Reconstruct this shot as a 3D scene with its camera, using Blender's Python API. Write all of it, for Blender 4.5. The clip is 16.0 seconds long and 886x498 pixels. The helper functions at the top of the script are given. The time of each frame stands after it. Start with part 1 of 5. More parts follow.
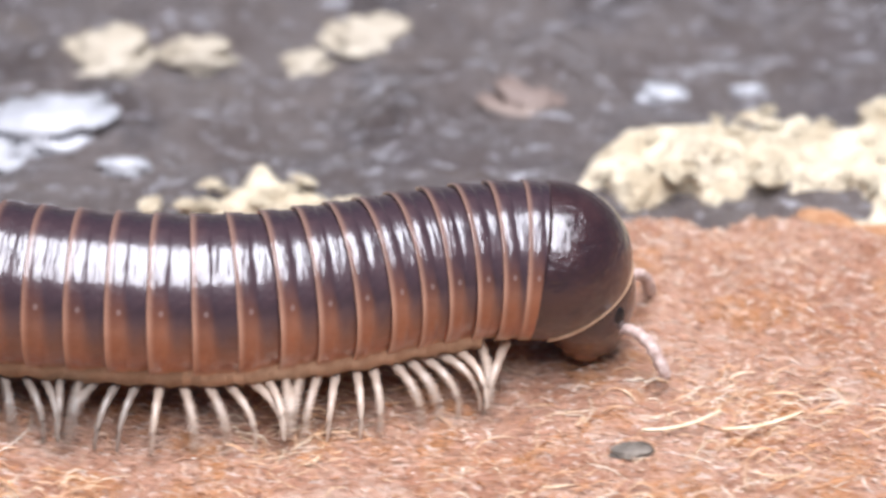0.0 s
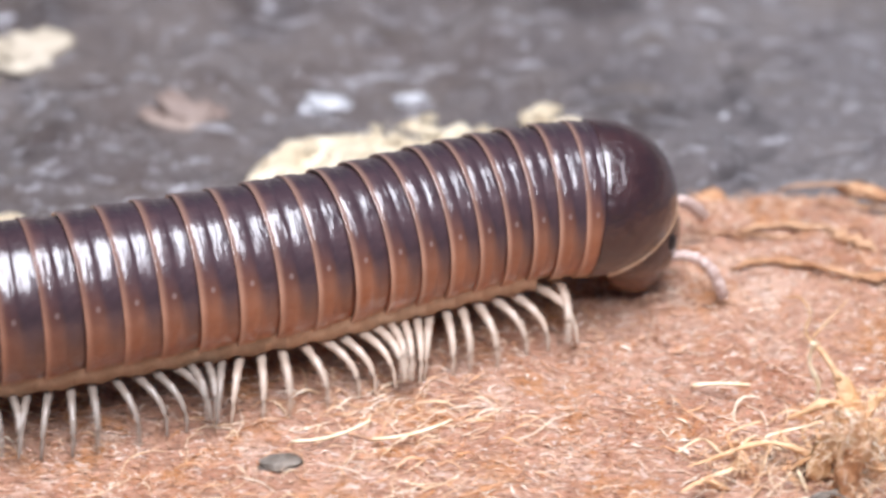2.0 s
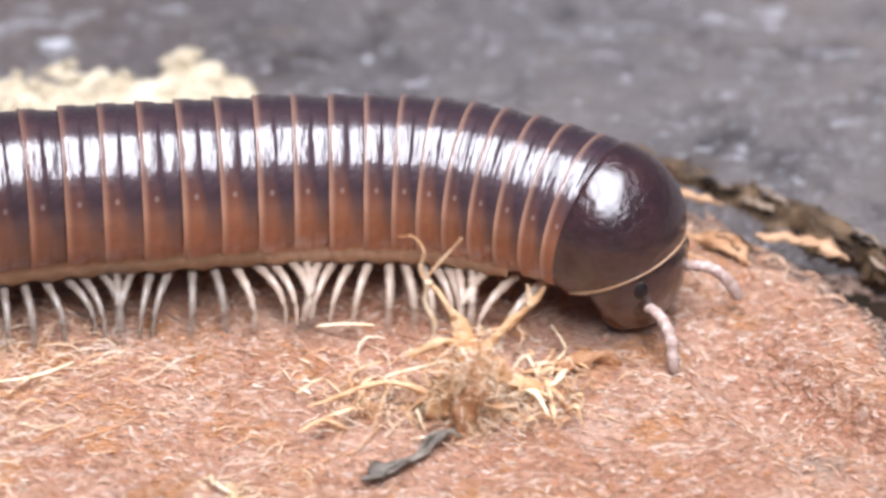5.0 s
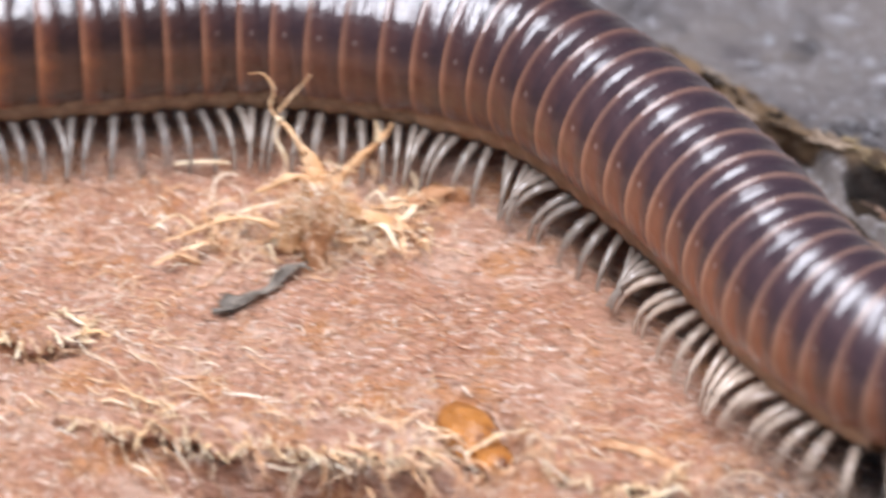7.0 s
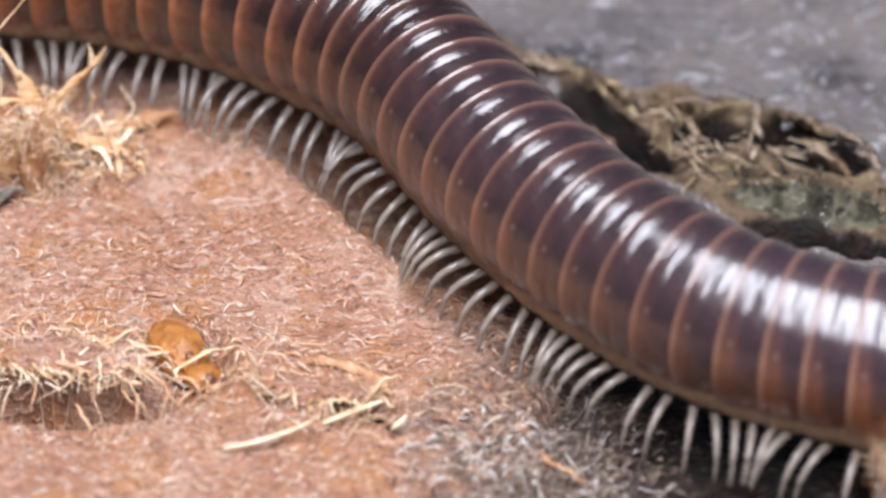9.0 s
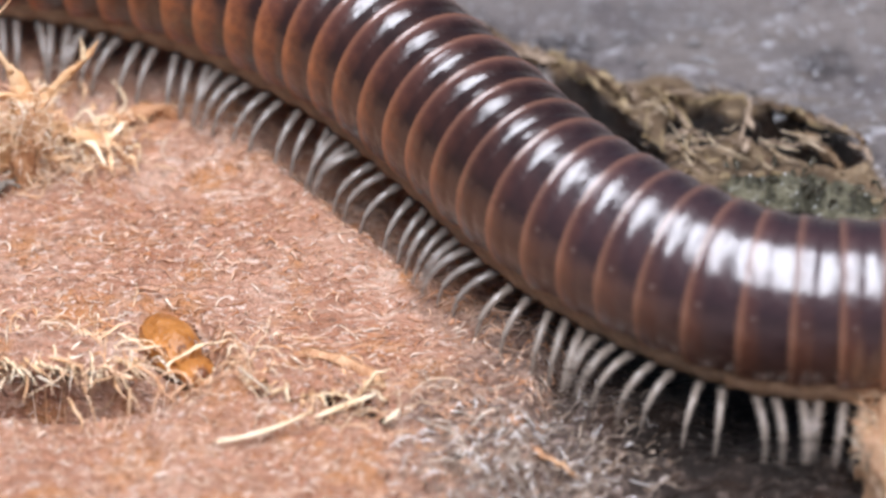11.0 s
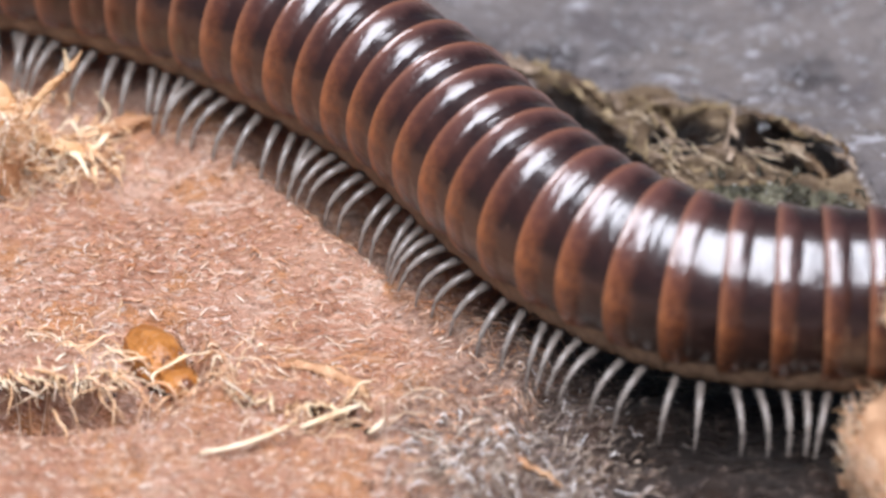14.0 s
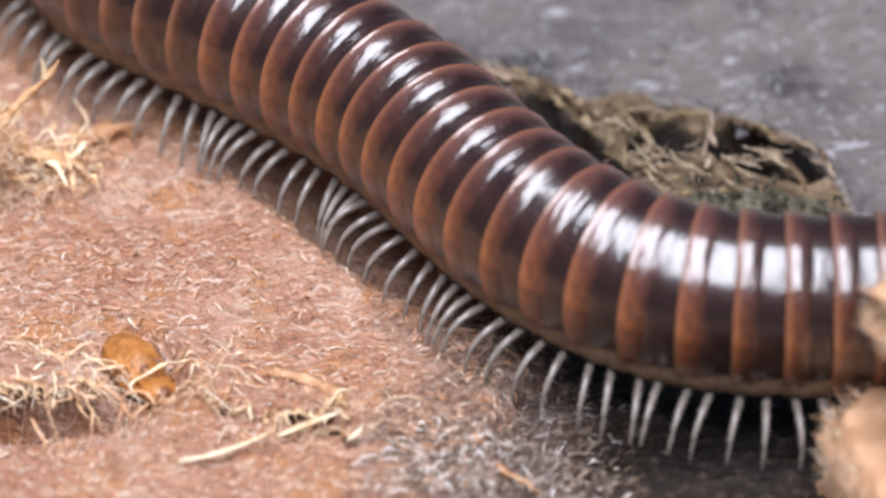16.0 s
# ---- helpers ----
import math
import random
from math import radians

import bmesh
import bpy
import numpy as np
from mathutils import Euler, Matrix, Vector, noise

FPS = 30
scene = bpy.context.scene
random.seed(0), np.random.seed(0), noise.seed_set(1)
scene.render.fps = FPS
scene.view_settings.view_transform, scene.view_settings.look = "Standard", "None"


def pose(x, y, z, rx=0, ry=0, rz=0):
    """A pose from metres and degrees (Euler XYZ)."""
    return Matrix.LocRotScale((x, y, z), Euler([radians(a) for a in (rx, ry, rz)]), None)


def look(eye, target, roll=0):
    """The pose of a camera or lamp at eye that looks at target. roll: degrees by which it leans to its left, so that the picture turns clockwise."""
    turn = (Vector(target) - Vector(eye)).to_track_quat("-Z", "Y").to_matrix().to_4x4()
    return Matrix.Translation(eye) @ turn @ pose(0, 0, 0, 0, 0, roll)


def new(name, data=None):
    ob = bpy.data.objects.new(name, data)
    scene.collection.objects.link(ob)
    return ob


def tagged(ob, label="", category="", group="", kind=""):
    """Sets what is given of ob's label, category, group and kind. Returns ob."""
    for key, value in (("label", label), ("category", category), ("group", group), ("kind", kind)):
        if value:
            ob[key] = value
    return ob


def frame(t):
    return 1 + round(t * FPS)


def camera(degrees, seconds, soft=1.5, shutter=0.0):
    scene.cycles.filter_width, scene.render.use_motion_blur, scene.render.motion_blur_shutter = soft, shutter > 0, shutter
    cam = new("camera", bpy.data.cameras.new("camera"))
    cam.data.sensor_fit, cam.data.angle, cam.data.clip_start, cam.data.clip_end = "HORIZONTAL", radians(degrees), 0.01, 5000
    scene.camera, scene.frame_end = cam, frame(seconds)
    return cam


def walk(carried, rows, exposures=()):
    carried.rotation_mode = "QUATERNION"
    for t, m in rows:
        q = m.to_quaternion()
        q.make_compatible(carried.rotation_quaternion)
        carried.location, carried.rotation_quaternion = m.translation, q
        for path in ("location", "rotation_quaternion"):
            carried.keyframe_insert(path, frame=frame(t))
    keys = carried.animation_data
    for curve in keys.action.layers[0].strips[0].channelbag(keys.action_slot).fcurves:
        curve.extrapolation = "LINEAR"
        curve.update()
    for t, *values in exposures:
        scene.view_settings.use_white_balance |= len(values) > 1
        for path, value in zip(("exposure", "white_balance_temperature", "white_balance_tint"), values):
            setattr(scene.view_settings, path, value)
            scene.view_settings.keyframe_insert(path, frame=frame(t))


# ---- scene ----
MM = 0.001

cam = camera(9.0, 16.0, soft=2.9, shutter=0.6)
cam.data.dof.use_dof = True
cam.data.dof.focus_distance = 0.316
cam.data.dof.aperture_fstop = 28.0
# seconds, eye, target, roll
PATH = [
    (0, (-0.051721, -0.241603, 0.199769), (-0.063767, 0.015740, 0.003691), 0.245),
    (0.5, (-0.047292, -0.241763, 0.199835), (-0.057342, 0.015411, 0.003424), 0.121),
    (1, (-0.043778, -0.240907, 0.200038), (-0.052000, 0.016345, 0.003645), -0.003),
    (1.5, (-0.041127, -0.240845, 0.200123), (-0.048180, 0.016764, 0.004152), -0.055),
    (2, (-0.038665, -0.240857, 0.199860), (-0.043767, 0.017004, 0.004160), 0.083),
    (2.5, (-0.036722, -0.241016, 0.199517), (-0.040083, 0.016575, 0.003424), 0.188),
    (3, (-0.034551, -0.239333, 0.199081), (-0.034880, 0.017686, 0.002210), 0.222),
    (3.5, (-0.032697, -0.239616, 0.198841), (-0.031922, 0.017502, 0.002100), 0.260),
    (3.7, (-0.031649, -0.239112, 0.198720), (-0.030927, 0.017789, 0.001697), 0.185),
    (5.8, (-0.014433, -0.245704, 0.198678), (-0.015985, 0.011491, 0.002044), 0.277),
    (6, (-0.013379, -0.246237, 0.198749), (-0.014951, 0.010581, 0.001622), 0.219),
    (6.3, (-0.013640, -0.245730, 0.198800), (-0.015247, 0.009428, -0.000469), 0.055),
    (6.5, (-0.013918, -0.245512, 0.198912), (-0.015954, 0.008981, -0.001202), 0.008),
    (6.7, (-0.014189, -0.245386, 0.199022), (-0.016529, 0.008316, -0.002091), -0.018),
    (6.9, (-0.013203, -0.245900, 0.199156), (-0.015392, 0.006830, -0.003179), -0.052),
    (7, (-0.011851, -0.249596, 0.199527), (-0.013784, 0.004103, -0.001594), -0.106),
    (7.5, (-0.005531, -0.254783, 0.199768), (-0.005162, 0.000339, 0.000447), -0.071),
    (8, (-0.000595, -0.254425, 0.199533), (0.002402, -0.000771, -0.001632), -0.081),
    (8.5, (-0.000682, -0.255008, 0.199522), (0.002820, -0.001571, -0.001908), -0.002),
    (9, (-0.000716, -0.255337, 0.199534), (0.002604, -0.002293, -0.002393), 0.031),
    (11.5, (-0.000408, -0.255008, 0.199458), (0.003263, -0.002354, -0.002951), -0.088),
    (12, (-0.000130, -0.254944, 0.199377), (0.003560, -0.002371, -0.003131), -0.124),
    (12.5, (-0.000229, -0.254949, 0.199221), (0.003863, -0.002328, -0.003221), -0.083),
    (13, (-0.000253, -0.254902, 0.199089), (0.004355, -0.002264, -0.003320), -0.038),
    (13.5, (-0.000132, -0.254949, 0.199100), (0.004369, -0.002228, -0.003208), -0.095),
    (14, (-0.000288, -0.255053, 0.199243), (0.003953, -0.001869, -0.002492), -0.142),
    (14.5, (-0.000055, -0.254992, 0.199301), (0.004127, -0.001769, -0.002385), -0.218),
    (15, (-0.000045, -0.255124, 0.199261), (0.004693, -0.001789, -0.002272), -0.168),
    (15.5, (0.000154, -0.254776, 0.199158), (0.005076, -0.001514, -0.002462), -0.177),
    (16, (0.000001, -0.254973, 0.199207), (0.005209, -0.001556, -0.002212), -0.173),
]
walk(cam, [(t, look(eye, target, roll)) for t, eye, target, roll in PATH], [(0, 0.05), (3.7, 0.10), (6, 0.02), (8, -0.09), (16, -0.09)])

# ---- light: soft sky and one long light overhead ----
world = bpy.data.worlds.new("sky")
scene.world = world
world.use_nodes = True
wn = world.node_tree.nodes
sky = wn.new("ShaderNodeTexSky")
sky.sky_type, sky.sun_disc = "NISHITA", False
sky.sun_elevation, sky.sun_rotation = radians(80), radians(180)
world.node_tree.links.new(sky.outputs[0], wn["Background"].inputs[0])
wn["Background"].inputs[1].default_value = 0.028
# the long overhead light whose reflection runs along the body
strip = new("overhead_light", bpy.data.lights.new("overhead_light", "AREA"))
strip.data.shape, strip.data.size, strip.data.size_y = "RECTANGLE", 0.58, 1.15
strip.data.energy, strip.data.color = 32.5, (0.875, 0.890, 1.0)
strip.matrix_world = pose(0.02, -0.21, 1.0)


# ---- materials ----
class Nodes:
    """Short hand for node materials."""

    def __init__(self, name):
        self.mat = bpy.data.materials.new(name)
        self.mat.use_nodes = True
        self.tree = self.mat.node_tree
        self.bsdf = self.tree.nodes["Principled BSDF"]
        self.place = self.tree.nodes.new("ShaderNodeTexCoord").outputs["Object"]

    def link(self, a, b):
        self.tree.links.new(a, b)

    def put(self, sock, value):
        if isinstance(value, bpy.types.NodeSocket):
            self.link(value, sock)
        elif isinstance(value, tuple) and len(value) == 3 and sock.type == "RGBA":
            sock.default_value = (*value, 1)
        else:
            sock.default_value = value

    def noise(self, scale, detail=4.0, rough=0.55, vector=None, distortion=0.0):
        n = self.tree.nodes.new("ShaderNodeTexNoise")
        n.inputs["Scale"].default_value, n.inputs["Detail"].default_value = scale, detail
        n.inputs["Roughness"].default_value, n.inputs["Distortion"].default_value = rough, distortion
        self.link(vector or self.place, n.inputs["Vector"])
        return n.outputs["Fac"]

    def cells(self, scale, vector=None):
        n = self.tree.nodes.new("ShaderNodeTexVoronoi")
        n.inputs["Scale"].default_value = scale
        self.link(vector or self.place, n.inputs["Vector"])
        return n.outputs["Distance"]

    def stretched(self, sx, sy, sz, turn=0.0):
        n = self.tree.nodes.new("ShaderNodeMapping")
        n.inputs["Scale"].default_value = (sx, sy, sz)
        n.inputs["Rotation"].default_value = (0, 0, radians(turn))
        self.link(self.place, n.inputs["Vector"])
        return n.outputs["Vector"]

    def joined(self, x, y, z):
        n = self.tree.nodes.new("ShaderNodeCombineXYZ")
        for sock, value in zip(n.inputs, (x, y, z)):
            self.put(sock, value)
        return n.outputs[0]

    def attr(self, name):
        n = self.tree.nodes.new("ShaderNodeAttribute")
        n.attribute_name = name
        return n.outputs["Fac"]

    def math(self, op, a, b=0.0):
        n = self.tree.nodes.new("ShaderNodeMath")
        n.operation = op
        self.put(n.inputs[0], a)
        self.put(n.inputs[1], b)
        return n.outputs[0]

    def span(self, value, lo, hi, a=0.0, b=1.0):
        n = self.tree.nodes.new("ShaderNodeMapRange")
        n.interpolation_type = "SMOOTHSTEP"
        for k, v in zip(("Value", "From Min", "From Max", "To Min", "To Max"), (value, lo, hi, a, b)):
            self.put(n.inputs[k], v)
        return n.outputs["Result"]

    def mix(self, fac, a, b):
        n = self.tree.nodes.new("ShaderNodeMix")
        n.data_type = "RGBA"
        self.put(n.inputs["Factor"], fac)
        self.put(n.inputs[6], a)
        self.put(n.inputs[7], b)
        return n.outputs[2]

    def ramp(self, fac, stops):
        n = self.tree.nodes.new("ShaderNodeValToRGB")
        e = n.color_ramp.elements
        while len(e) < len(stops):
            e.new(0.5)
        for el, (p, c) in zip(e, stops):
            el.position, el.color = p, (*c, 1)
        self.link(fac, n.inputs[0])
        return n.outputs[0]

    def island(self):
        return self.tree.nodes.new("ShaderNodeNewGeometry").outputs["Random Per Island"]

    def bump(self, height, strength, distance, layer="Normal"):
        n = self.tree.nodes.new("ShaderNodeBump")
        n.inputs["Strength"].default_value, n.inputs["Distance"].default_value = strength, distance
        self.link(height, n.inputs["Height"])
        self.link(n.outputs[0], self.bsdf.inputs[layer])

    def done(self, color, rough, **more):
        self.put(self.bsdf.inputs["Base Color"], color)
        self.put(self.bsdf.inputs["Roughness"], rough)
        for k, v in more.items():
            self.put(self.bsdf.inputs[k.replace("_", " ")], v)
        return self.mat


def chitin_material():
    n = Nodes("glossy_chitin")
    u, high, warm = n.attr("u"), n.attr("high"), n.attr("warm")
    grain, blot = n.noise(2600, 3), n.noise(420, 3)
    chance = n.tree.nodes.new("ShaderNodeObjectInfo").outputs["Random"]
    # dark back, orange-brown flanks
    level = n.math("ADD", high, n.math("MULTIPLY", n.math("SUBTRACT", blot, 0.5), 0.5))
    level = n.math("ADD", level, n.math("MULTIPLY", n.math("SUBTRACT", chance, 0.5), 0.22))
    level = n.math("ADD", level, n.span(u, 0.62, 0.20, -0.10, 0.30))
    # front rings' back lifted: hazy sky sheen put into the base colour
    top = n.mix(n.span(blot, 0.35, 0.7), (0.040, 0.024, 0.029), (0.070, 0.039, 0.043))
    top = n.mix(n.span(warm, 0.22, 0.50), top, n.mix(n.span(blot, 0.35, 0.7), (0.018, 0.008, 0.007), (0.036, 0.0145, 0.011)))
    side = n.mix(n.span(blot, 0.3, 0.7), (0.34, 0.112, 0.046), (0.52, 0.205, 0.098))
    shade = n.mix(n.math("MULTIPLY", n.span(level, 0.70, -0.50), n.span(warm, 0.14, 0.42, 1.0, 0.08)), top, side)
    # warm hind half of each ring
    uu = n.math("ADD", u, n.math("MULTIPLY", n.math("SUBTRACT", blot, 0.5), 0.55))
    uu = n.math("ADD", uu, n.math("MULTIPLY", n.math("SUBTRACT", chance, 0.5), 0.16))
    start = n.math("SUBTRACT", 0.72, n.math("MULTIPLY", warm, 0.30))
    band = n.span(uu, n.math("SUBTRACT", start, 0.12), n.math("ADD", start, 0.52))
    hot = n.mix(n.span(warm, 0.30, 0.75), (0.26, 0.080, 0.034), n.mix(n.span(grain, 0.4, 0.6), (0.24, 0.070, 0.026), (0.38, 0.120, 0.042)))
    band_colour = n.mix(n.span(high, 0.15, 0.85), hot, (0.115, 0.046, 0.036))
    shade = n.mix(n.math("MULTIPLY", band, n.math("ADD", 0.35, n.math("MULTIPLY", warm, 0.62))), shade, band_colour)
    # pale soft underside
    belly = n.math("MULTIPLY", n.span(high, -0.50, -0.68), n.span(warm, 0.20, 0.80, 1.0, 0.30))
    shade = n.mix(belly, shade, (0.70, 0.45, 0.28))
    # one small pale pore on each ring's flank
    spot = n.math("ADD", n.math("POWER", n.math("MULTIPLY", n.math("SUBTRACT", u, 0.62), 2.2), 2.0), n.math("POWER", n.math("MULTIPLY", n.math("SUBTRACT", high, 0.40), 3.4), 2.0))
    shade = n.mix(n.math("MULTIPLY", n.span(warm, 0.5, 0.2), n.span(spot, 0.020, 0.006, 0.0, 0.2)), shade, (0.62, 0.50, 0.46))
    # thin pale hind rim
    rim = n.span(u, 0.76, 0.97)
    shade = n.mix(n.math("MULTIPLY", rim, n.math("MULTIPLY", n.span(warm, 0.12, 0.36, 0.66, 0.30), n.span(high, 0.75, 0.10, 0.45, 1.0))), shade, n.mix(warm, (0.62, 0.38, 0.27), (0.60, 0.24, 0.09)))
    ripple = n.noise(1.0, 2, 0.5, n.joined(n.math("MULTIPLY", u, 5.0), n.math("MULTIPLY", high, 3.4), n.math("MULTIPLY", chance, 50.0)))
    n.bump(n.math("ADD", n.math("MULTIPLY", grain, 0.6), blot), 0.8, 0.00012)
    n.bump(n.math("ADD", n.math("MULTIPLY", grain, 0.05), n.math("ADD", n.math("MULTIPLY", blot, 0.5), ripple)), 1.0, 0.00011, "Coat Normal")
    return n.done(shade, n.span(blot, 0.3, 0.9, 0.28, 0.48), IOR=1.45, Specular_IOR_Level=0.26, Coat_Weight=0.85, Coat_Roughness=n.span(blot, 0.3, 0.7, 0.13, 0.20), Coat_IOR=1.75)


def head_material():
    n = Nodes("head_chitin")
    high = n.attr("high")
    blot = n.noise(500, 4)
    c = n.mix(n.span(blot, 0.3, 0.7), (0.026, 0.012, 0.014), (0.048, 0.020, 0.020))
    c = n.mix(n.span(high, 0.10, -0.75), c, (0.21, 0.085, 0.042))
    n.bump(n.math("ADD", n.noise(2000, 3), n.math("MULTIPLY", n.noise(330, 3), 2.0)), 0.8, 0.00016)
    return n.done(c, 0.26, IOR=1.6, Coat_Weight=0.7, Coat_Roughness=0.12, Coat_IOR=1.6)


def leg_material(name, a, b):
    n = Nodes(name)
    c = n.mix(n.noise(900, 2), a, b)
    return n.done(c, 0.22, Coat_Weight=0.5, Coat_Roughness=0.1)


def plain(name, a, b, scale, rough, bumped=0.0002, strength=0.4, shine=0.5):
    n = Nodes(name)
    fac = n.noise(scale, 5, 0.6)
    n.bump(n.noise(scale * 3, 4), strength, bumped)
    return n.done(n.mix(n.span(fac, 0.3, 0.7), a, b), rough, Specular_IOR_Level=shine)


def plate_material():
    n = Nodes("fibrous_husk")
    edge = n.attr("edge")
    big, mid, fine = n.noise(95, 4), n.noise(420, 5, 0.65), n.noise(1500, 5, 0.75)
    speck = n.noise(2100, 3, 0.6, n.stretched(0.75, 1.15, 1, 30), 0.4)
    hair = n.noise(1500, 4, 0.7, n.stretched(0.8, 1.4, 1, 25), 1.2)
    c = n.mix(n.span(big, 0.35, 0.65), (0.47, 0.205, 0.114), (0.62, 0.345, 0.232))
    c = n.mix(n.span(n.noise(230, 4, 0.6), 0.50, 0.62), c, (0.56, 0.245, 0.098))
    c = n.mix(n.span(n.noise(170, 4, 0.65), 0.54, 0.64, 0.0, 0.7), c, (0.72, 0.48, 0.36))
    c = n.mix(n.span(hair, 0.50, 0.68), c, (0.66, 0.395, 0.265))
    c = n.mix(n.span(fine, 0.47, 0.34, 0.0, 0.85), c, (0.19, 0.078, 0.042))
    # pale specks and wisps: fibre tone with glints painted in
    c = n.mix(n.span(speck, 0.56, 0.63, 0.0, 0.8), c, (0.87, 0.66, 0.54))
    wisp = n.noise(640, 4, 0.65, n.stretched(0.7, 1.3, 1, 30), 1.0)
    c = n.mix(n.span(wisp, 0.57, 0.67, 0.0, 0.6), c, (0.86, 0.62, 0.47))
    c = n.mix(n.span(wisp, 0.44, 0.34, 0.0, 0.5), c, (0.30, 0.120, 0.058))
    # rim wear, plus the body's shade painted along its path
    worn_dark = n.math("ADD", edge, n.math("MULTIPLY", n.math("SUBTRACT", mid, 0.5), 1.1))
    worn_dark = n.math("ADD", worn_dark, n.math("MULTIPLY", n.math("SUBTRACT", big, 0.5), 1.3))
    c = n.mix(n.span(worn_dark, 0.25, 1.05), c, n.mix(n.span(fine, 0.42, 0.62), (0.13, 0.070, 0.048), (0.44, 0.30, 0.225)))
    hgt = n.math("ADD", n.math("MULTIPLY", hair, 0.7), n.math("ADD", n.math("MULTIPLY", speck, 0.9), mid))
    hgt = n.math("ADD", hgt, n.math("MULTIPLY", wisp, 1.2))
    n.bump(hgt, 1.0, 0.00075)
    return n.done(c, n.span(speck, 0.42, 0.58, 0.55, 0.10), IOR=1.75)


def ground_material():
    n = Nodes("grey_weathered_ground")
    brown_shade, brown = n.attr("brown_shade"), n.attr("brown")
    big, mid, fine = n.noise(38, 4), n.noise(240, 5, 0.6), n.noise(1500, 5, 0.7)
    patch = n.noise(110, 3, 0.6)
    streak = n.noise(260, 4, 0.6, n.stretched(0.4, 2.0, 1, -12))
    c = n.mix(n.span(big, 0.38, 0.62), (0.205, 0.182, 0.180), (0.280, 0.240, 0.222))
    c = n.mix(n.span(mid, 0.5, 0.72), c, (0.150, 0.128, 0.128))
    c = n.mix(n.span(patch, 0.52, 0.66), c, (0.25, 0.215, 0.20))
    c = n.mix(n.span(patch, 0.46, 0.34), c, (0.085, 0.074, 0.074))
    c = n.mix(n.span(streak, 0.56, 0.74), c, (0.23, 0.185, 0.15))
    c = n.mix(n.math("MULTIPLY", brown, n.span(mid, 0.35, 0.60, 0.75, 0.35)), c, (0.125, 0.094, 0.082))
    # pale flecks paint small glints into the ground's colour
    glint = n.noise(620, 4, 0.7, n.stretched(0.6, 1.6, 1, -18), 1.0)
    c = n.mix(n.span(fine, 0.58, 0.68), c, (0.50, 0.49, 0.51))
    c = n.mix(n.span(glint, 0.57, 0.65), c, (0.56, 0.54, 0.56))
    darkened = n.span(n.math("ADD", brown_shade, n.math("MULTIPLY", n.math("SUBTRACT", mid, 0.5), 0.9)), 0.35, 0.75)
    c = n.mix(darkened, c, n.mix(n.span(fine, 0.50, 0.66), (0.100, 0.063, 0.047), (0.44, 0.32, 0.26)))
    # near-black part: the body's shadow painted into the ground
    c = n.mix(n.span(n.math("ADD", brown_shade, n.math("MULTIPLY", n.math("SUBTRACT", mid, 0.5), 0.5)), 0.75, 1.02, 0.0, 0.85), c, n.mix(n.span(fine, 0.54, 0.68), (0.016, 0.012, 0.010), (0.11, 0.085, 0.07)))
    n.bump(n.math("ADD", mid, n.math("ADD", glint, n.math("MULTIPLY", fine, 0.9))), 1.0, 0.0011)
    return n.done(c, n.span(glint, 0.42, 0.62, 0.55, 0.16))


def crust_material():
    n = Nodes("broken_bark")
    moss, grey = n.attr("moss"), n.attr("grey")
    big, mid, fine = n.noise(260, 4), n.noise(700, 5, 0.65), n.noise(2200, 4, 0.7)
    c = n.mix(n.span(big, 0.38, 0.62), (0.095, 0.056, 0.028), (0.19, 0.128, 0.074))
    c = n.mix(n.span(mid, 0.52, 0.68), c, (0.33, 0.24, 0.15))
    c = n.mix(n.span(mid, 0.44, 0.34, 0.0, 0.8), c, (0.085, 0.042, 0.020))
    green = n.mix(n.span(mid, 0.42, 0.60), (0.040, 0.036, 0.018), (0.19, 0.175, 0.115))
    # pale flecks put the lump's glints into the moss colour
    green = n.mix(n.span(fine, 0.60, 0.68), green, (0.62, 0.62, 0.58))
    c = n.mix(n.span(n.math("ADD", moss, n.math("MULTIPLY", n.math("SUBTRACT", big, 0.5), 0.8)), 0.35, 0.70), c, green)
    dust = n.mix(n.span(fine, 0.52, 0.66), (0.20, 0.168, 0.152), (0.48, 0.46, 0.46))
    c = n.mix(n.span(n.math("ADD", grey, n.math("MULTIPLY", n.math("SUBTRACT", mid, 0.5), 0.9)), 0.25, 0.75), c, dust)
    # shade inside the hollows, painted near-black into the colour
    darkened = n.math("ADD", n.attr("brown_shade"), n.math("MULTIPLY", n.math("SUBTRACT", mid, 0.5), 0.7))
    c = n.mix(n.span(darkened, 0.15, 0.50), c, n.mix(n.span(mid, 0.40, 0.70), (0.007, 0.0045, 0.003), (0.038, 0.019, 0.010)))
    n.bump(n.math("ADD", mid, n.math("MULTIPLY", fine, 0.7)), 1.0, 0.0009)
    return n.done(c, n.span(mid, 0.40, 0.62, 0.62, 0.28))


def fibre_material(name, stops, rough=0.45):
    n = Nodes(name)
    c = n.ramp(n.island(), stops)
    c = n.mix(n.span(n.noise(900, 2), 0.35, 0.7), c, n.mix(0.35, c, (0.9, 0.75, 0.6)))
    return n.done(c, rough)


CHITIN, HEADM = chitin_material(), head_material()
# one leg colour in three tones; the darker two paint in weaker light
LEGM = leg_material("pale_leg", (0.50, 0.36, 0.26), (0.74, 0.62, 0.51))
DIMLEG = leg_material("dim_leg", (0.23, 0.18, 0.140), (0.45, 0.38, 0.325))
SHADELEG = leg_material("shaded_leg", (0.17, 0.135, 0.11), (0.42, 0.37, 0.33))
PLATE, GROUND, CRUST = plate_material(), ground_material(), crust_material()
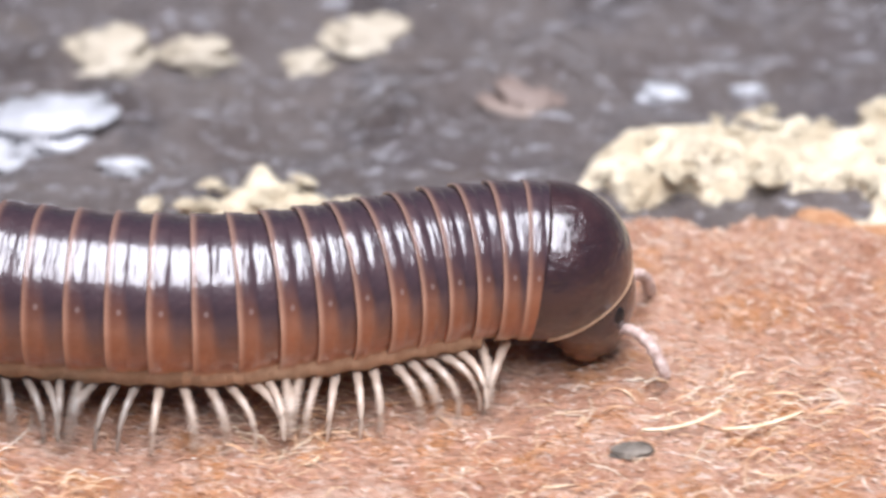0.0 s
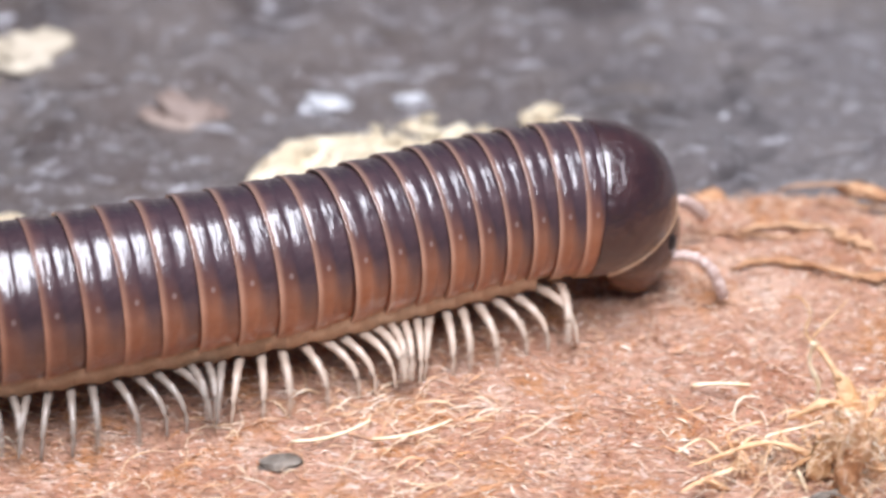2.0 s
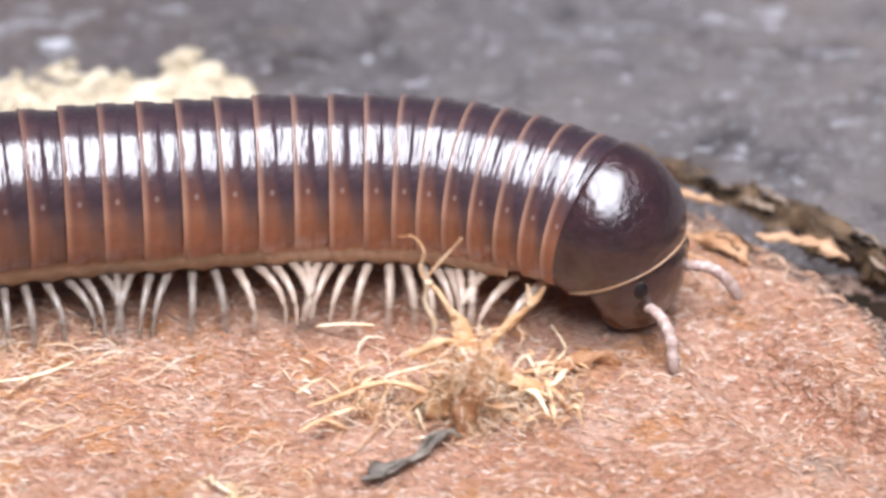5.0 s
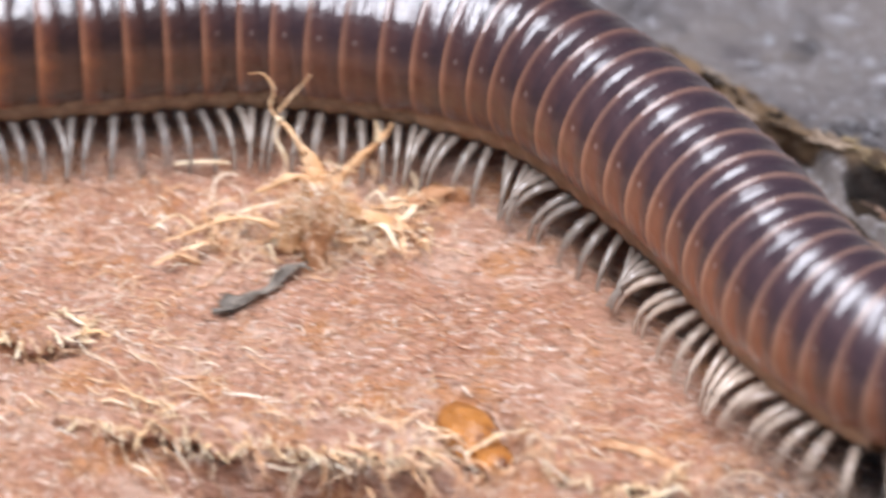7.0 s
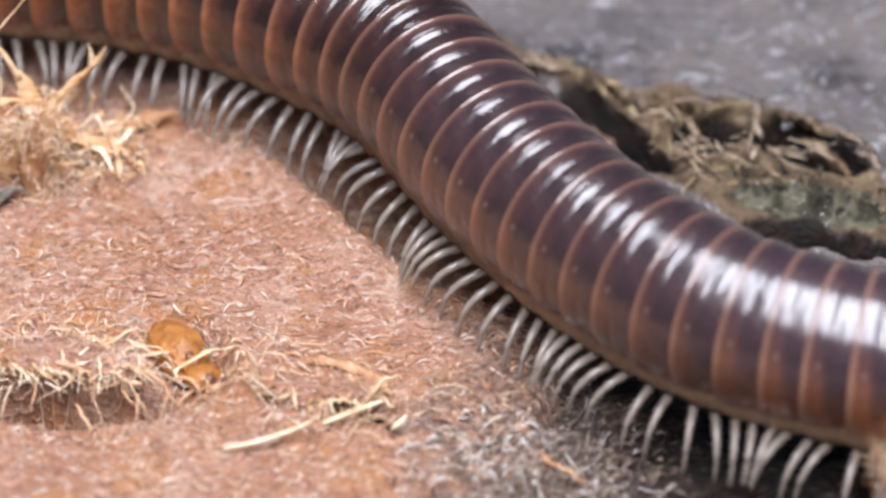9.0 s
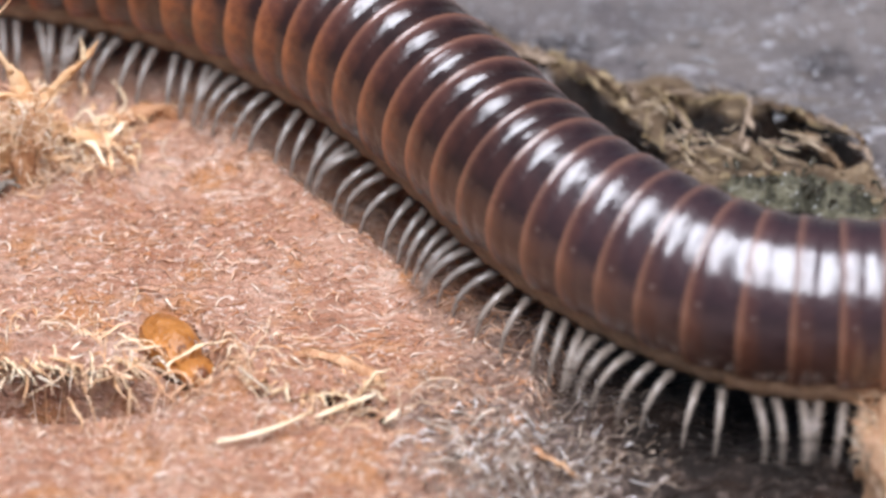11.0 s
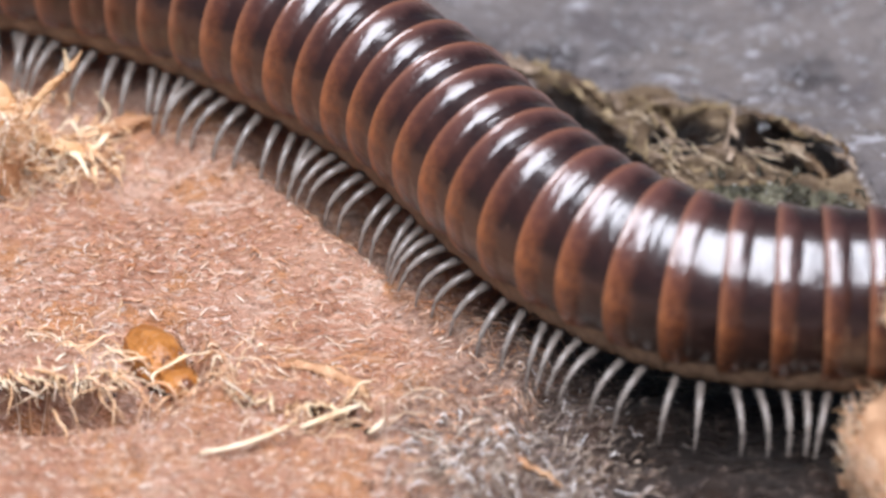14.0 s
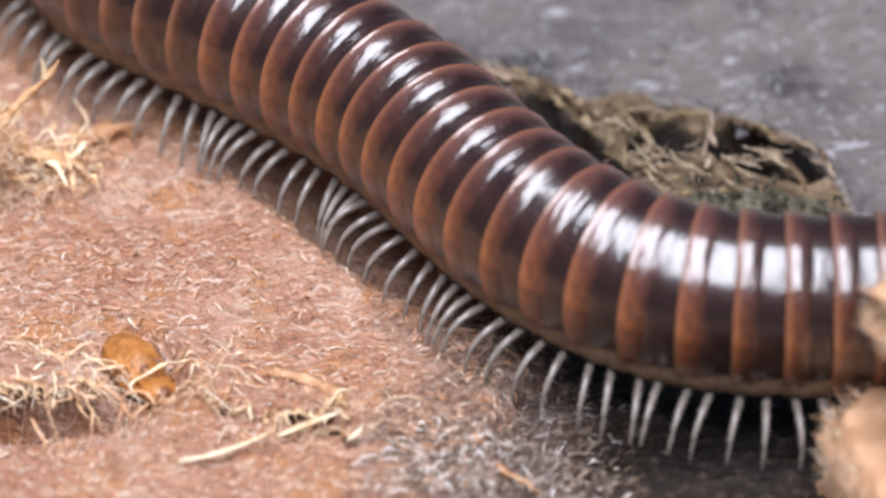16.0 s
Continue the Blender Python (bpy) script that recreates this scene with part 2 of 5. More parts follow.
HUSK_FIBRE = fibre_material("husk_fibre", [(0, (0.48, 0.20, 0.085)), (0.45, (0.58, 0.285, 0.155)), (0.8, (0.72, 0.44, 0.285)), (1, (0.92, 0.76, 0.62))], 0.12)
STRAW_FIBRE = fibre_material("straw_fibre", [(0, (0.62, 0.27, 0.10)), (0.4, (0.78, 0.45, 0.23)), (0.75, (0.88, 0.66, 0.42)), (1, (0.94, 0.84, 0.68))])
EDGE_FIBRE = fibre_material("edge_fibre", [(0, (0.40, 0.18, 0.085)), (0.5, (0.58, 0.31, 0.18)), (1, (0.80, 0.55, 0.38))])
# the near-white end paints glints onto some grey fibres
GREY_FIBRE = fibre_material("grey_fibre", [(0, (0.08, 0.048, 0.032)), (0.5, (0.22, 0.14, 0.095)), (0.75, (0.42, 0.33, 0.27)), (0.88, (0.85, 0.80, 0.77))], 0.2)
BRIDGE = fibre_material("brown_fibre", [(0, (0.16, 0.10, 0.05)), (0.5, (0.36, 0.25, 0.14)), (1, (0.62, 0.50, 0.34))])
ANTENNA = plain("pinkish_antenna", (0.42, 0.27, 0.22), (0.68, 0.54, 0.48), 2500, 0.4)
RIMM = plain("pale_rim", (0.42, 0.24, 0.13), (0.60, 0.40, 0.26), 900, 0.3)
# same belly skin in bounce-lit, dimmer and shaded tones
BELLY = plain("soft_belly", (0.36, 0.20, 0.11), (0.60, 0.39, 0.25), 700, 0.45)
DIMBELLY = plain("dim_belly", (0.24, 0.135, 0.073), (0.42, 0.265, 0.165), 800, 0.45)
SHADEBELLY = plain("shaded_belly", (0.15, 0.088, 0.048), (0.29, 0.185, 0.115), 900, 0.5)
EYEM = plain("black_eye", (0.004, 0.004, 0.005), (0.012, 0.010, 0.011), 3000, 0.35)
FACEM = plain("brown_face", (0.12, 0.045, 0.022), (0.26, 0.11, 0.05), 700, 0.3)
CHIPM = plain("cream_flake", (0.58, 0.46, 0.30), (0.92, 0.81, 0.60), 420, 0.7, 0.0014, 1.0)
BARKM = plain("brown_bark", (0.045, 0.024, 0.011), (0.20, 0.122, 0.062), 700, 0.5, 0.0006, 0.9)
# dark for splinters and crumbs, and for the shade painted under the lip
DARKBARK = plain("dark_bark_and_shade", (0.012, 0.009, 0.006), (0.030, 0.019, 0.012), 520, 0.75, 0.0005, 0.8, 0.1)
OLIVEBARK = plain("olive_bark", (0.17, 0.115, 0.052), (0.40, 0.295, 0.165), 500, 0.5, 0.0006, 0.9)
MOSSM = plain("grey_green_bark", (0.030, 0.026, 0.014), (0.10, 0.085, 0.055), 400, 0.15, 0.0014, 1.0)
PALEBARK = plain("pale_torn_bark", (0.17, 0.11, 0.068), (0.46, 0.345, 0.25), 800, 0.6, 0.0005, 0.8)
TANM = plain("tan_husk", (0.46, 0.25, 0.13), (0.64, 0.39, 0.23), 500, 0.75, 0.0005, 0.7)
AMBER = plain("amber_shell", (0.25, 0.085, 0.016), (0.56, 0.235, 0.06), 320, 0.35, 0.0006, 0.8)
AMBER_HUSK = plain("orange_husk", (0.74, 0.41, 0.17), (0.95, 0.74, 0.48), 700, 0.5, 0.0004, 0.6)
PEELM = plain("peeled_husk", (0.60, 0.31, 0.13), (0.86, 0.60, 0.36), 380, 0.5, 0.0005, 0.8)
FLAPM = plain("torn_husk", (0.36, 0.15, 0.058), (0.64, 0.38, 0.21), 650, 0.5, 0.0006, 0.8)
TWIGM = plain("grey_twig", (0.085, 0.068, 0.052), (0.30, 0.25, 0.20), 500, 0.6, 0.0006, 0.9)
STRAWM = plain("pale_straw", (0.74, 0.52, 0.29), (0.92, 0.78, 0.56), 700, 0.5)
PEBBLES = [plain("grey_stone", (0.15, 0.145, 0.15), (0.30, 0.28, 0.27), 300, 0.6, 0.0005),
           plain("brown_stone", (0.17, 0.12, 0.10), (0.30, 0.23, 0.19), 300, 0.65, 0.0005),
           plain("white_stone", (0.34, 0.34, 0.35), (0.58, 0.58, 0.60), 400, 0.5, 0.0004),
           plain("yellowish_stone", (0.36, 0.30, 0.22), (0.58, 0.51, 0.40), 350, 0.6, 0.0005)]


# ---- mesh helpers, all in millimetres ----
def mesh_of(name, verts, faces, material, smooth=True):
    me = bpy.data.meshes.new(name)
    me.from_pydata((np.asarray(verts, float) * MM).tolist(), [], [tuple(map(int, q)) for q in faces])
    me.materials.append(material)
    if smooth:
        me.polygons.foreach_set("use_smooth", np.ones(len(me.polygons), bool))
    me.update()
    return me


def give(me, name, values):
    me.attributes.new(name, "FLOAT", "POINT").data.foreach_set("value", np.asarray(values, np.float32))


def thing(name, me, label, category, at=None, group="", kind=""):
    ob = tagged(new(name, me), label, category, group, kind)
    if at is not None:
        ob.matrix_basis = at
    return ob


def part(name, me, parent, label="", at=None):
    ob = new(name, me)
    ob.parent = parent
    if at is not None:
        ob.matrix_basis = at
    return tagged(ob, label)


def place(x, y, z, rx=0, ry=0, rz=0):
    return pose(x * MM, y * MM, z * MM, rx, ry, rz)


def lattice(seed):
    return np.random.RandomState(seed).rand(256, 256)


TABLES = [lattice(k) for k in range(6)]


def vnoise(x, y, size, seed=0):
    """Smooth value noise from -1 to 1 with cells of that size."""
    tab = TABLES[seed % 6]
    gx, gy = np.asarray(x, float) / size + 37.3 * seed, np.asarray(y, float) / size + 11.7 * seed
    ix, iy = np.floor(gx).astype(int), np.floor(gy).astype(int)
    fx, fy = gx - ix, gy - iy
    fx, fy = fx * fx * (3 - 2 * fx), fy * fy * (3 - 2 * fy)
    p = lambda a, b: tab[a % 256, b % 256]
    top = p(ix, iy) * (1 - fx) + p(ix + 1, iy) * fx
    low = p(ix, iy + 1) * (1 - fx) + p(ix + 1, iy + 1) * fx
    return 2 * (top * (1 - fy) + low * fy) - 1


def step(x, lo, hi):
    t = np.clip((x - lo) / (hi - lo), 0, 1)
    return t * t * (3 - 2 * t)


def tubes(curves, radii, sides=3):
    """Vertices and faces of many thin tubes: curves N x K x 3, radii N x K."""
    c = np.asarray(curves, float)
    n, k, _ = c.shape
    tan = np.gradient(c, axis=1)
    tan /= np.linalg.norm(tan, axis=2, keepdims=True) + 1e-9
    ref = np.where(np.abs(tan[..., 2:3]) > 0.9, [1.0, 0, 0], [0, 0, 1.0])
    a = np.cross(tan, ref)
    a /= np.linalg.norm(a, axis=2, keepdims=True) + 1e-9
    b = np.cross(tan, a)
    ang = np.arange(sides) * 2 * np.pi / sides
    ring = c[:, :, None] + np.asarray(radii)[:, :, None, None] * (a[:, :, None] * np.cos(ang)[None, None, :, None] + b[:, :, None] * np.sin(ang)[None, None, :, None])
    base = np.arange(n)[:, None, None] * k * sides + np.arange(k - 1)[None, :, None] * sides
    j, j2 = np.arange(sides)[None, None], (np.arange(sides) + 1)[None, None] % sides
    faces = np.stack([base + j, base + j2, base + j2 + sides, base + j + sides], -1).reshape(-1, 4)
    return ring.reshape(-1, 3), faces


def lathe(profile, around):
    """A skin of revolution about x: profile rows of (x, r)."""
    ang = np.arange(around) * 2 * np.pi / around
    v = np.array([(x, r * np.sin(t), r * np.cos(t)) for x, r in profile for t in ang])
    k = len(profile)
    f = [(i * around + j, i * around + (j + 1) % around, (i + 1) * around + (j + 1) % around, (i + 1) * around + j) for i in range(k - 1) for j in range(around)]
    return v, f


def ball(nu=20, nv=12):
    """A unit sphere as vertices and faces, poles on x."""
    prof = [(math.cos(math.pi * i / nv), max(1e-4, math.sin(math.pi * i / nv))) for i in range(nv + 1)]
    return lathe(prof, nu)


def lump(name, size, material, seed, rough=0.18, flat=0.0, nu=26, nv=16):
    """An uneven solid lump of that size (half axes)."""
    v, f = ball(nu, nv)
    n = vnoise(v[:, 0] + 3 * v[:, 2], v[:, 1] + 2 * v[:, 2], 0.8, seed) + 0.5 * vnoise(v[:, 0] - 2 * v[:, 2], v[:, 1] + 3 * v[:, 2], 0.33, seed + 1)
    v = v * (1 + rough * n[:, None]) * np.array(size)
    if flat:
        v[:, 2] = np.maximum(v[:, 2], -flat * size[2])
    return mesh_of(name, v, f, material)


# ---- ground ----
EDGE = np.array([(-150, 19), (-110, 21), (-95, 22), (-80, 23), (-60, 25), (-42.5, 26), (-37, 24.5), (-32, 27.5), (-26.5, 29.5), (-20, 29.3), (-16, 27), (-10.9, 23.7),
                 (-6, 20.5), (0, 15.4), (1.6, 13.2), (3.4, 11.0), (6.1, 8.4), (9.0, 6.2), (12.6, 3), (13.0, -3), (11.5, -9), (10.5, -13), (9.5, -18), (8.0, -24), (6, -33), (-8, -60), (-150, -60)], float)


def border(x, y, outline):
    """Distance to an outline, positive inside."""
    o = np.asarray(outline, float)
    x, y = np.asarray(x, float), np.asarray(y, float)
    dist, odd = np.full(x.shape, 1e9), np.zeros(x.shape, bool)
    for (ax, ay), (bx, by) in zip(o, np.roll(o, -1, axis=0)):
        t = np.clip(((x - ax) * (bx - ax) + (y - ay) * (by - ay)) / ((bx - ax) ** 2 + (by - ay) ** 2), 0, 1)
        dist = np.minimum(dist, np.hypot(x - ax - t * (bx - ax), y - ay - t * (by - ay)))
        odd ^= ((ay > y) != (by > y)) & (x < (bx - ax) * (y - ay) / (by - ay + 1e-12) + ax)
    return np.where(odd, dist, -dist)


def inside(x, y):
    """Distance to the plate's border, positive on the plate."""
    return border(x, y, EDGE)


def mound(x, y, cx, cy, a, b, turn, sharp=1):
    """A smooth oval bump of height 1; sharp gives it steep sides."""
    c, s = math.cos(radians(turn)), math.sin(radians(turn))
    u, v = ((x - cx) * c + (y - cy) * s) / a, (-(x - cx) * s + (y - cy) * c) / b
    return np.exp(-(u * u + v * v) ** sharp)


# hollows in the plate: x, y, half length, half width, turn, depth
HOLLOWS = [(-20.5, -17.9, 8.6, 2.2, -4, 6.0), (-36.5, -7.2, 3.4, 1.3, 10, 1.6), (-11.6, -14.6, 3.4, 2.0, -62, 1.9), (-1.5, -19.6, 2.2, 1.0, -10, 1.2),
           (-29.0, -15.2, 4.2, 1.5, 8, 1.6), (-26.4, 4.4, 1.0, 0.8, 0, 1.1), (-18.7, 5.4, 1.0, 0.8, 0, 1.1), (-5.5, -18.6, 2.4, 0.8, -10, 1.2), (-40, 25.2, 5.5, 1.2, -8, 1.4), (1.2, -2.0, 12.5, 3.3, -49, 2.3)]


def plate_height(x, y):
    d = inside(x, y) + 0.9 * vnoise(x, y, 3.1, 1) + 0.5 * vnoise(x, y, 1.2, 2)
    z = -2.6 + 2.6 * step(d, -1.6, 1.7)
    z = z + 0.30 * vnoise(x, y, 6, 3) + 0.18 * vnoise(x, y, 1.9, 4) + 0.13 * vnoise(x, y, 0.9, 5)
    for hx, hy, a, b, turn, deep in HOLLOWS:
        c, s = math.cos(radians(turn)), math.sin(radians(turn))
        u, v = ((x - hx) * c + (y - hy) * s) / a, (-(x - hx) * s + (y - hy) * c) / b
        z = z - deep * np.exp(-(u * u + v * v) ** 3) + 0.35 * np.exp(-((np.sqrt(u * u + v * v) - 1.35) / 0.3) ** 2)
    return z


BARK = [(8.0, 12.4), (10, 13.4), (13.2, 11.6), (16, 12.4), (19.5, 11.4), (22, 9.6), (25.5, 7.8), (28, 5.4), (29.4, 1.6), (30.2, -3), (28.8, -5.6), (23, -4.4), (19, -2.6), (16.0, 1.2), (12.8, 3.4), (10.6, 6.4)]


def ground_height(x, y):
    back = step(y, 20, 30) * step(-x, 18, 34)
    z = -1.3 + 0.22 * vnoise(x, y, 5, 2) + 0.12 * vnoise(x, y, 1.7, 3) + 0.07 * vnoise(x, y, 0.8, 1)
    z = z - 8.5 * step(border(x, y, BARK), 0.15, 0.9)
    near = step(-y, 14, 20) * step(x, -2, 4)
    d = inside(x, y)
    z = z - 4.0 * step(d, 2.0, 5.0)
    z = z - 2.8 * np.exp(-((d + 0.9 + 1.0 * step(x, -2, 3)) / (0.9 + 0.9 * step(x, -2, 3))) ** 2) * step(x, -16, -10) * step(y, 3, 9)
    return z + back * (0.9 * vnoise(x, y, 6.5, 4) + 0.6 * vnoise(x, y, 3.0, 5)) + near * (0.75 * vnoise(x, y, 2.4, 4) + 0.35 * vnoise(x, y, 1.1, 5))


def axis(lo, hi, pitch, far):
    mid = np.arange(lo, hi + pitch / 2, pitch)
    out = pitch * np.cumsum(1.32 ** np.arange(1, 60))
    out = out[out < far]
    return np.r_[lo - out[::-1], mid, hi + out]


def sheet(name, xs, ys, height, material):
    gx, gy = np.meshgrid(xs, ys)
    v = np.stack([gx, gy, height(gx, gy)], -1).reshape(-1, 3)
    w, h = len(xs), len(ys)
    i = (np.arange(h - 1)[:, None] * w + np.arange(w - 1)).ravel()
    return mesh_of(name, v, np.stack([i, i + 1, i + 1 + w, i + w], 1), material), gx.ravel(), gy.ravel()


def build_ground():
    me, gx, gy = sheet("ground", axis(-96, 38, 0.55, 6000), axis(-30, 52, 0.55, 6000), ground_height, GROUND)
    # brown soil at the near right, deepening into painted shadow
    give(me, "brown_shade", step(gx, 1, 7) * (0.72 + 0.28 * step(gx, 9.5, 14.5)) * (1 - step(gy, -9, -3)) * step(gy, -80, -60) * (1 - step(gx, 70, 110)))
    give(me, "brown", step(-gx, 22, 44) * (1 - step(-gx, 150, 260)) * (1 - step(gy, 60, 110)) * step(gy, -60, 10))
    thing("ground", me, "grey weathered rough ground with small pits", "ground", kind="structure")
    me, gx, gy = sheet("husk_plate", np.r_[np.arange(-150, -98, 2.0), np.arange(-98, 13, 0.42)], np.r_[np.arange(-62, -32, 2.0), np.arange(-32, 33, 0.42)], plate_height, PLATE)
    d = inside(gx, gy) + 1.5 * vnoise(gx, gy, 4, 2)
    worn_dark = np.where(gx > -14, 1 - step(d, 2.0, 3.5 + 10.5 * step(-gy, 2, 12)), 1 - step(d, -1.0, 1.2))
    # the oval band adds painted shade below the body to the rim wear
    give(me, "edge", np.maximum(worn_dark, 0.45 * mound(gx, gy, 1.2, -2.0, 12.5, 3.2, -49, 2)))
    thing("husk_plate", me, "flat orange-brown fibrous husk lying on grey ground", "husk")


build_ground()


def strands(count, xr, yr, length, radius, seed, keep=None, lift=0.5, heading=None, height=None, k=6, wild=1.0):
    """Curved hairs scattered on a surface: curves and radii."""
    rs = np.random.RandomState(seed)
    x, y = rs.uniform(*xr, count), rs.uniform(*yr, count)
    if keep is not None:
        ok = keep(x, y, rs)
        x, y = x[ok], y[ok]
    n = len(x)
    ang = rs.uniform(0, 2 * np.pi, n) if heading is None else rs.normal(radians(heading), 0.6, n)
    long = length * np.exp(rs.normal(0, 0.4, n))
    bend = rs.normal(0, 1.3 * wild, n)
    t = np.linspace(0, 1, k)
    a = ang[:, None] + bend[:, None] * (t - 0.3) + (0.5 * wild * rs.normal(0, 1, (n, k))).cumsum(1) * 0.35
    sx, sy = long[:, None] / k * np.cos(a), long[:, None] / k * np.sin(a)
    px, py = x[:, None] + sx.cumsum(1), y[:, None] + sy.cumsum(1)
    up = lift * np.abs(rs.normal(0, 1, n))[:, None] * np.sin(np.pi * np.minimum(t * (0.6 + 0.9 * rs.rand(n)[:, None]), 1))
    z = (height or plate_height)(px, py) + 0.06 + up
    r = radius * np.exp(rs.normal(0, 0.3, n))[:, None] * (1.0 - 0.75 * np.abs(2 * t - 0.9) ** 2)
    return np.stack([px, py, z], -1), np.maximum(r, 0.02)


def stuff(name, sets, material, label, category, sides=3):
    vs, fs, base = [], [], 0
    for c, r in sets:
        v, f = tubes(c, r, sides)
        vs.append(v)
        fs.append(f + base)
        base += len(v)
    me = mesh_of(name, np.vstack(vs), np.vstack(fs), material)
    return thing(name, me, label, category, kind="stuff")


def scatter_fibres():
    on = lambda x, y, rs: (inside(x, y) > 0.3) & (vnoise(x, y, 5, 3) + rs.normal(0, 0.6, len(x)) > -0.2)
    straw = lambda x, y, rs: (inside(x, y) > 1.5) & (vnoise(x, y, 7, 1) + rs.normal(0, 0.3, len(x)) > 0.1)
    stuff("husk_fibres", [
        strands(30000, (-98, 10), (-30, 31), 0.74, 0.052, 11, on, 0.10, k=5, wild=1.5),
        strands(1300, (-98, 10), (-30, 31), 1.9, 0.034, 12, on, 0.20, wild=0.9),
    ], HUSK_FIBRE, "short pale and orange fibres of the husk", "fibres")
    fringe = lambda hx, hy, a, b: (lambda x, y, rs: (np.exp(-((x - hx) / a) ** 2 - ((y - hy) / b) ** 2) > rs.rand(len(x))) & (np.hypot(x + 11.6, y + 14.6) > 2.8))
    stuff("straw_fibres", [
        strands(1900, (-98, -30), (-8, 9), 2.0, 0.040, 21, straw, 0.35, 12, wild=1.0),
        strands(620, (-38, -10), (-6, 10), 2.4, 0.050, 22, fringe(-22, 3.6, 6.0, 3.0), 0.5, wild=1.0),
        strands(1100, (-32, -8), (-24, -8), 2.9, 0.060, 23, fringe(-19.5, -14.9, 8.5, 1.1), 0.7, -70, lambda x, y: np.maximum(plate_height(x, y), -0.15), wild=1.0),
        strands(1500, (-30, -4), (-20, -8), 1.8, 0.046, 27, fringe(-17, -13.4, 6.0, 1.5), 0.4, wild=1.1),
        strands(1100, (-18, 0), (-24, -8), 2.0, 0.052, 24, fringe(-9.6, -16.6, 4.4, 2.2), 0.7, wild=1.1),
        strands(420, (-24, -8), (-22, -12), 3.0, 0.075, 28, fringe(-15.2, -15.6, 3.6, 1.6), 0.8, -60, lambda x, y: np.maximum(plate_height(x, y), 0.0), wild=0.9),
        strands(420, (-12, 5), (-26, -14), 2.2, 0.036, 25, fringe(-3, -20, 4, 2.2), 0.6, 10, wild=0.9),
        strands(650, (-44, -22), (-22, -3), 2.5, 0.040, 26, fringe(-32, -10.5, 6.5, 4), 0.6, -40, wild=0.9),
    ], STRAW_FIBRE, "tangled straw-coloured fibres on the husk", "fibres")
    rim = lambda x, y, rs: np.exp(-((inside(x, y) - 2.5) / 2.4) ** 2) > rs.rand(len(x))
    stuff("edge_fibres", [strands(700, (-32, -1), (12, 31), 1.4, 0.042, 41, rim, 0.25, -20, wild=0.9)], EDGE_FIBRE, "ragged orange-brown fibres along the husk's far edge", "fibres")
    grey = lambda x, y, rs: (inside(x, y) < 2.5) & (y + 9 + 0.5 * x < rs.normal(0, 3, len(x))) & (x + rs.normal(0, 2.0, len(x)) < 13)
    over = lambda x, y: np.maximum(ground_height(x, y), plate_height(x, y))
    stuff("grey_fibres", [
        strands(7000, (-3, 32), (-32, -8), 0.42, 0.022, 31, grey, 0.10, None, over, k=3, wild=0.2),
        strands(1700, (-1, 15), (-30, -17), 0.9, 0.055, 33, fringe(6.4, -24.2, 5.0, 3.6), 0.35, 30, over, wild=0.4),
        strands(900, (-1, 22), (-30, -14), 0.6, 0.034, 35, grey, 0.12, 25, over, k=4, wild=0.25),
    ], GREY_FIBRE, "matted grey weathered fibres", "fibres")


scatter_fibres()


# ---- loose things on the ground ----
def slab(name, outline, thick, material, seed, dome=0.6, rough=0.5, res=0.55, base=-1.4, under=0.6, torn=1.0):
    """A thick uneven flake with that outline."""
    o = np.array(outline, float)
    lo, hi = o.min(0) - 1, o.max(0) + 1
    xs, ys = np.arange(lo[0], hi[0], res), np.arange(lo[1], hi[1], res)
    gx, gy = np.meshgrid(xs, ys)
    d = border(gx, gy, o) + torn * (0.6 * vnoise(gx, gy, 2.3, seed) + 0.3 * vnoise(gx, gy, 1.0, seed + 2))
    top = base + thick * step(d, -0.1, dome * 2.2) + rough * vnoise(gx, gy, 2.6, seed + 1) + 0.5 * rough * vnoise(gx, gy, 1.0, seed + 3)
    w, h = len(xs), len(ys)
    use = d > -0.35
    idx = -np.ones(gx.shape, int)
    idx[use] = np.arange(use.sum())
    v = np.stack([gx[use], gy[use], top[use]], 1)
    n = len(v)
    low = v.copy()
    low[:, 2] = base - under
    faces = []
    count = {}
    for j in range(h - 1):
        for i in range(w - 1):
            q = (idx[j, i], idx[j, i + 1], idx[j + 1, i + 1], idx[j + 1, i])
            if min(q) >= 0:
                faces.append(q)
                for a, b in zip(q, q[1:] + q[:1]):
                    count[(a, b)] = 1
    rim = [(a, b) for a, b in count if (b, a) not in count]
    under = [tuple(n + a for a in reversed(q)) for q in faces]
    return mesh_of(name, np.vstack([v, low]), faces + under + [(b, a, n + a, n + b) for a, b in rim], material)


def flake(outline, thick, seed, label, crumbs):
    """A crumbly flake with loose crumbs on top."""
    rs = random.Random(seed)
    o = np.array(outline, float)
    root = tagged(new("cream_flake"), label, "wood flake")
    root.matrix_basis = place(*o.mean(0), -1.4)
    part("slab", slab("slab", o - o.mean(0), thick, CHIPM, seed, 0.9, 0.85, 0.4, 0.0, torn=2.4), root)
    bits = [lump("crumb", (1, 0.8, 0.6), CHIPM, s, 0.4, nu=14, nv=9) for s in range(3)]
    mid = o.mean(0)
    for k in range(crumbs):
        p = mid + (o[rs.randrange(len(o))] - mid) * rs.uniform(0.05, 0.85)
        r = rs.uniform(0.3, 0.85)
        part("crumb", bits[k % 3], root, "", place(p[0] - mid[0], p[1] - mid[1], thick * 0.78, rs.uniform(-20, 20), rs.uniform(-20, 20), rs.uniform(0, 360)) @ Matrix.Diagonal((r * 1.1, r * 0.9, r * 0.7, 1)))


